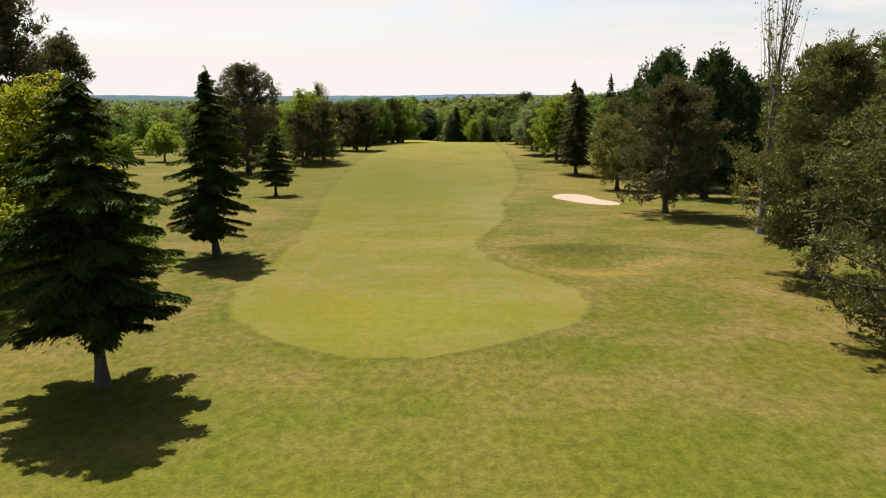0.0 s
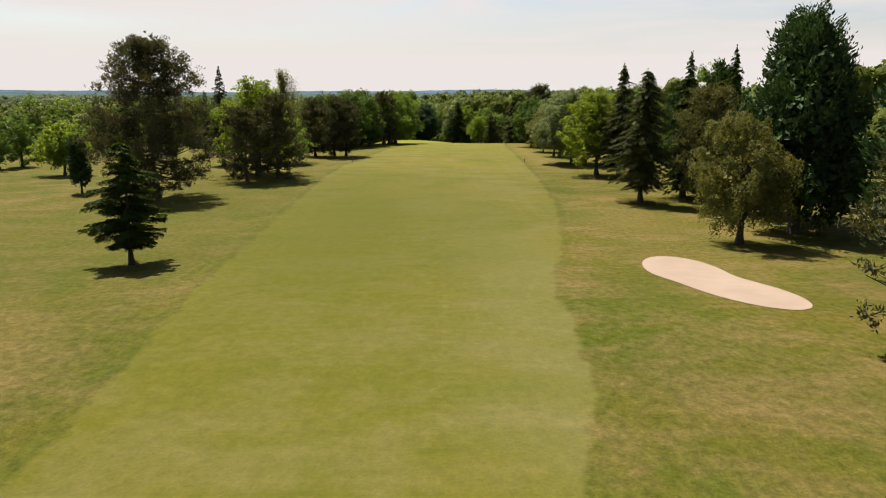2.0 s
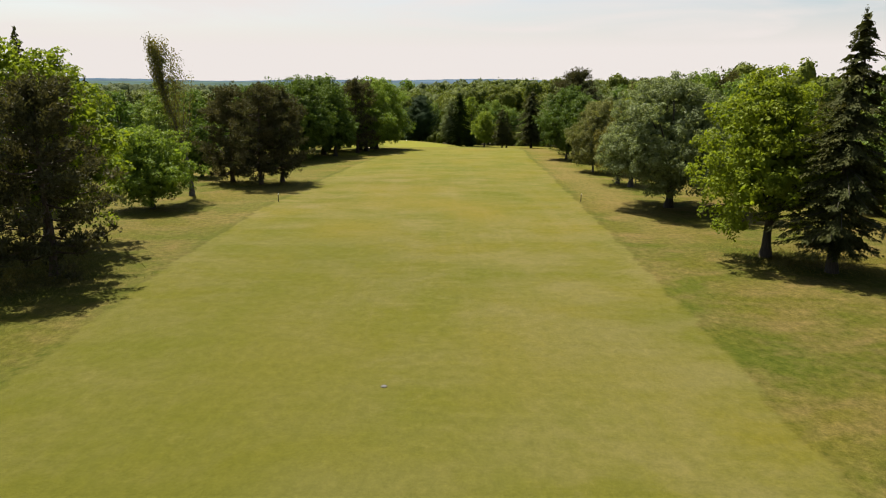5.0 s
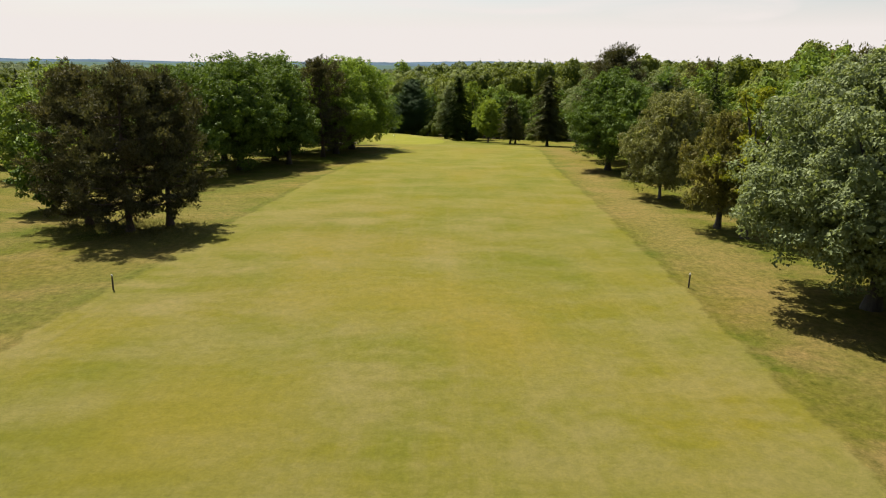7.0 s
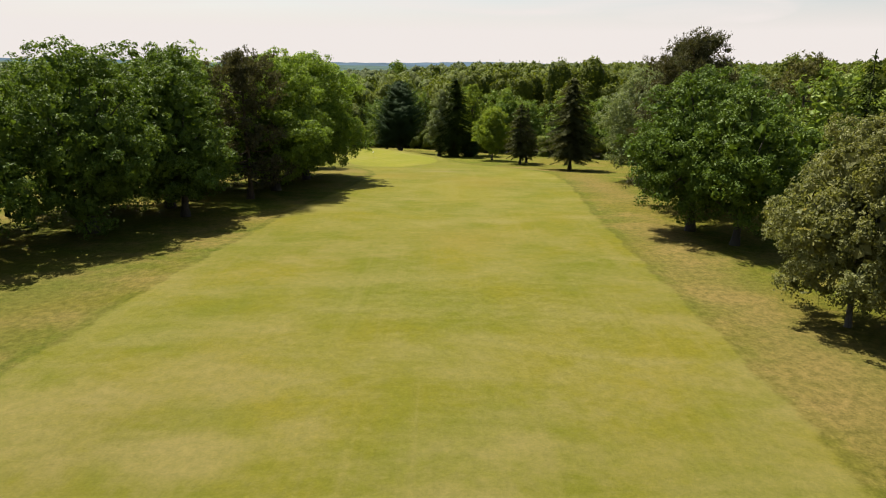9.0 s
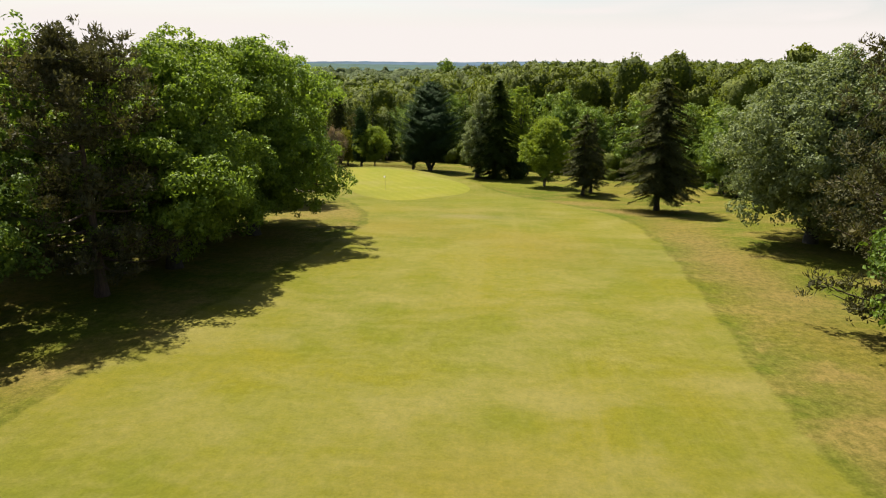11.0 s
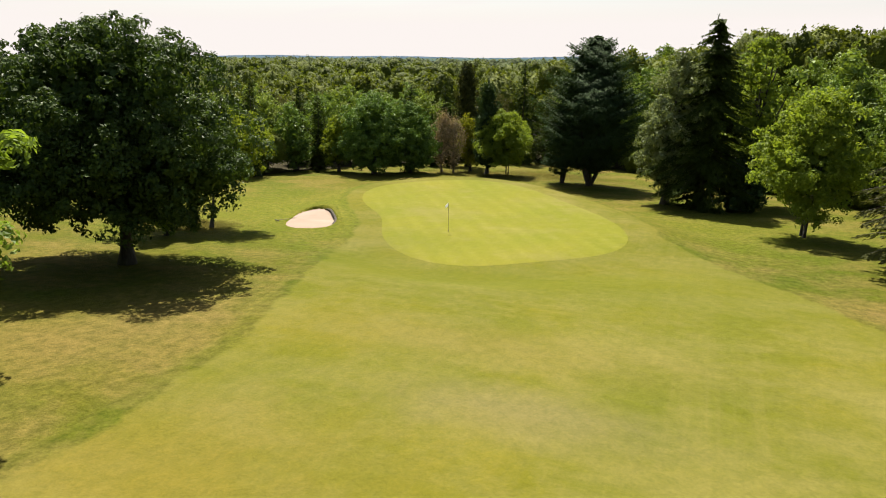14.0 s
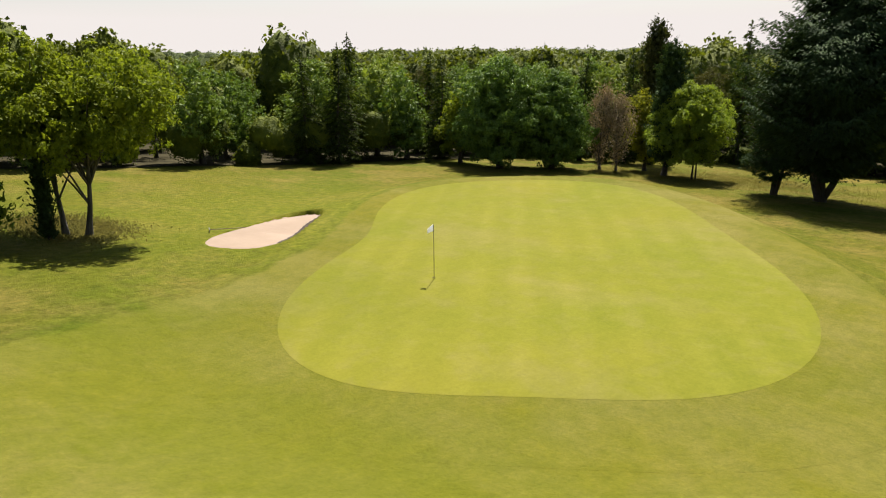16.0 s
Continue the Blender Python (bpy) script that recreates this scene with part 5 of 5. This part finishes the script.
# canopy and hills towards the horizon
# far treetops get their haze from this bluish base colour
FAR_CANOPY = plain("hazed_canopy", (0.045, 0.068, 0.06), 0.95, 0.3, 0.012, gloss=0.0)
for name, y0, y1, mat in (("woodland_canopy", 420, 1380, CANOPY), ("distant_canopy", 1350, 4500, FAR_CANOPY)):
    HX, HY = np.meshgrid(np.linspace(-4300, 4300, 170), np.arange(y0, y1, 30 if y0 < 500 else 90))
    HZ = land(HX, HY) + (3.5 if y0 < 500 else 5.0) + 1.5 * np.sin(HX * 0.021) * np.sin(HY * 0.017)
    tagged(new(name, mesh_of(name, np.stack([HX, HY, HZ], -1).reshape(-1, 3), grid_faces(*HX.shape)[:, ::-1], mat, True)), "dark understorey of endless woodland" if y0 < 500 else "woodland running to the horizon, tinted bluish for haze", "woodland", kind="stuff")
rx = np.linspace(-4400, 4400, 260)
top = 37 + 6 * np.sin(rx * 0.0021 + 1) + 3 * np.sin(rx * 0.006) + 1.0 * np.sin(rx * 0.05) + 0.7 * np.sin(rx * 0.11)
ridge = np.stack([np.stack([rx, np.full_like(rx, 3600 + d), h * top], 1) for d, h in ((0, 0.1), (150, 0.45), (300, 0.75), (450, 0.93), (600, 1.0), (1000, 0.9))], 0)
tagged(new("far_hills", mesh_of("far_hills", ridge.reshape(-1, 3), grid_faces(6, len(rx))[:, ::-1], HILLS, True)), "long wooded ridge on the horizon, tinted blue for haze", "hills", kind="structure")

# leaf litter, its brown darkened to hold the shade of the woods
SHADED_LITTER = plain("shaded_leaf_litter", (0.03, 0.026, 0.013), 0.95, 0.45, 0.9, gloss=0.05)


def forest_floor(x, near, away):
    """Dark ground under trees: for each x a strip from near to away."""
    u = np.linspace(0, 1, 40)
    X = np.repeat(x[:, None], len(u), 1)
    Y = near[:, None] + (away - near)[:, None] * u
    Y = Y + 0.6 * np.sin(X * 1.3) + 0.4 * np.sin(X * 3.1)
    sheet = new("forest_floor", mesh_of("forest_floor", np.stack([X, Y, land(X, Y) + 0.05 + 0.04 * np.sin(X * 1.9) * np.sin(Y * 1.7)], -1).reshape(-1, 3), grid_faces(len(x), len(u)), SHADED_LITTER, True))
    return tagged(sheet, "brown leaf litter under the wood, shade put into its colour", "forest floor", kind="structure")


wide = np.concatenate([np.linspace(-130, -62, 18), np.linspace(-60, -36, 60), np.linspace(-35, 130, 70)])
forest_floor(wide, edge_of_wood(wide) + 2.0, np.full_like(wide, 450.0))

# ---- things on the course ----
def lathe(profile, sides=12):
    prof = np.array(profile, float)
    a = np.linspace(0, 2 * math.pi, sides, endpoint=False)
    v = np.stack([prof[:, :1] * np.cos(a), prof[:, :1] * np.sin(a), np.repeat(prof[:, 1:2], sides, 1)], -1)
    return v.reshape(-1, 3), grid_faces(len(prof), sides, True)[:, ::-1]


WHITE = plain("white_paint", (0.75, 0.74, 0.7), 0.5, 0.06)
BLACK = plain("dark_post", (0.05, 0.04, 0.03), 0.8, 0.3)
POLE = plain("pole", (0.05, 0.042, 0.03), 0.5, 0.1)
CLOTH = leaves("flag_cloth", (0.75, 0.74, 0.73), (0.8, 0.79, 0.78), 0.6, 0.8, (1, 1, 1), through_tone=(1, 1, 1))
flag = new("flagstick")
fx, fyy = -10.1, 306.65
part("pole", mesh_of("pole", *lathe([(0.0, -0.1), (0.013, -0.1), (0.012, 0.9), (0.01, 1.98), (0.0, 2.01)], 10), POLE), flag, "slim dark pole")
fu = np.linspace(0, 1, 9)
fv = np.linspace(-0.5, 0.5, 5)
FU, FV = np.meshgrid(fu, fv)
cloth = []
for side in (-0.006, 0.006):
    cloth.append(np.stack([-0.02 - 0.2 * FU, 0.05 * np.sin(FU * 5) + side, 1.86 - 0.12 * FU + FV * 0.26 * (1 - 0.35 * FU)], -1).reshape(-1, 3))
cf = grid_faces(5, 9)
part("flag", mesh_of("flag", np.concatenate(cloth), np.concatenate([cf, cf[:, ::-1] + 45]), CLOTH), flag, "small white flag hanging limp")
part("cup_rim", mesh_of("cup_rim", *lathe([(0.05, 0.004), (0.055, 0.012), (0.066, 0.012), (0.068, 0.0)], 18), BLACK), flag, "dark rim of the hole")
flag.matrix_world = pose(fx, fyy, land1(fx, fyy) + 0.12, 0, 0, 30)
tagged(flag, "thin flagstick with a small white flag in the putting green", "golf flag")
for x, y in ((-17.4, 172.8), (16.0, 174)):
    post = new("marker_post")
    part("stake", mesh_of("stake", *lathe([(0.0, -0.1), (0.05, -0.1), (0.047, 0.75), (0.044, 0.86)], 10), BLACK), post)
    part("cap", mesh_of("cap", *lathe([(0.045, 0.86), (0.048, 0.87), (0.044, 0.93), (0.025, 0.96), (0.0, 0.96)], 10), WHITE), post, "pale painted tip")
    post.matrix_world = pose(x, y, land1(x, y), 2, 1, 0)
    tagged(post, "short dark distance post with a pale tip beside the fairway", "marker post", "distance posts")

CLAY = plain("worn_clay", (0.055, 0.048, 0.025), 0.9, 0.3)
IRON = plain("dark_cover", (0.04, 0.04, 0.035), 0.6, 0.2)
WOOD = plain("rake_wood", (0.1, 0.07, 0.04), 0.7, 0.2)
for x, y in ((-1.4, 92.9), (-1.7, 123.2)):
    head = new("sprinkler_head")
    part("cover", mesh_of("cover", *lathe([(0.08, -0.02), (0.085, 0.02), (0.07, 0.03), (0.0, 0.035)], 14), IRON), head)
    part("ring", mesh_of("ring", *lathe([(0.085, -0.02), (0.14, 0.0), (0.13, 0.02), (0.085, 0.015)], 14), CLAY), head, "pale worn ring")
    head.matrix_world = pose(x, y, land1(x, y) + 0.04)
    tagged(head, "small round sprinkler cover sunk in the fairway", "sprinkler", "fairway sprinklers")
rake = new("bunker_rake")
rake_at = (-23.9, 305.5)
stick = np.stack([np.linspace(0, 1.7, 5), np.zeros(5), np.linspace(0.1, 0.06, 5)], 1)
part("handle", mesh_of("handle", *tube(stick, np.full(5, 0.018), 8), WOOD), rake, "thin wooden handle")
bar = np.stack([np.zeros(4), np.linspace(-0.3, 0.3, 4), np.full(4, 0.12)], 1)
part("head", mesh_of("head", *tube(bar, np.full(4, 0.025), 8), IRON), rake, "dark toothed head")
for k in range(7):
    tooth = np.array([[0, -0.27 + 0.09 * k, 0.12], [0.0, -0.27 + 0.09 * k, 0.06], [-0.02, -0.27 + 0.09 * k, 0.0]])
    part("tooth", mesh_of("tooth", *tube(tooth, np.array([0.01, 0.009, 0.006]), 5), IRON), rake)
rake.matrix_world = pose(rake_at[0], rake_at[1], land1(*rake_at) + 0.02, 0, 0, 62)
tagged(rake, "bunker rake lying on the grass beside the sand", "rake")

# unmown grass
def tall_grass(name, spots_, height, label, seed, mat=STRAW):
    rng = np.random.default_rng(seed)
    p = np.concatenate([np.stack([rng.normal(x, sx, n), rng.normal(y, sy, n)], 1) for x, y, sx, sy, n in spots_])
    hgt = height * rng.uniform(0.25, 0.65, len(p))
    z = land(p[:, 0], p[:, 1]) + hgt * 0.45
    along = rng.normal(0, 0.8, (len(p), 3)) + np.array([0, 0, 0.8])
    v = rhombi(rng, np.column_stack([p, z]), along, rng.normal(size=(len(p), 3)), hgt, 0.05)
    return tagged(new(name, mesh_of(name, v, quads_of(v), mat)), label, "tall grass", kind="stuff")


tall_grass("tall_grass", [(-28.0, 301.2, 1.5, 1.0, 6000), (-29.8, 299.8, 1.6, 1.2, 5000)], 0.3, "straw-coloured unmown grass round three thin trees", 1)
tall_grass("tall_grass", [(-27, 139, 3, 3.5, 5000), (-24, 190, 3, 2, 4000)], 0.4, "unmown straw-coloured grass under and between trees", 2)
tall_grass("tall_grass", [(-16, 354, 6, 4, 15000), (-25, 352, 3, 2, 4000)], 0.24, "long pale meadow grass behind the green", 3)
tall_grass("tall_grass", [(23, 117, 1.6, 1.4, 3000), (26, 146, 2.5, 2, 3000), (24, 289.5, 1.8, 1.2, 3000)], 0.4, "dry unmown grass round tree trunks", 4)
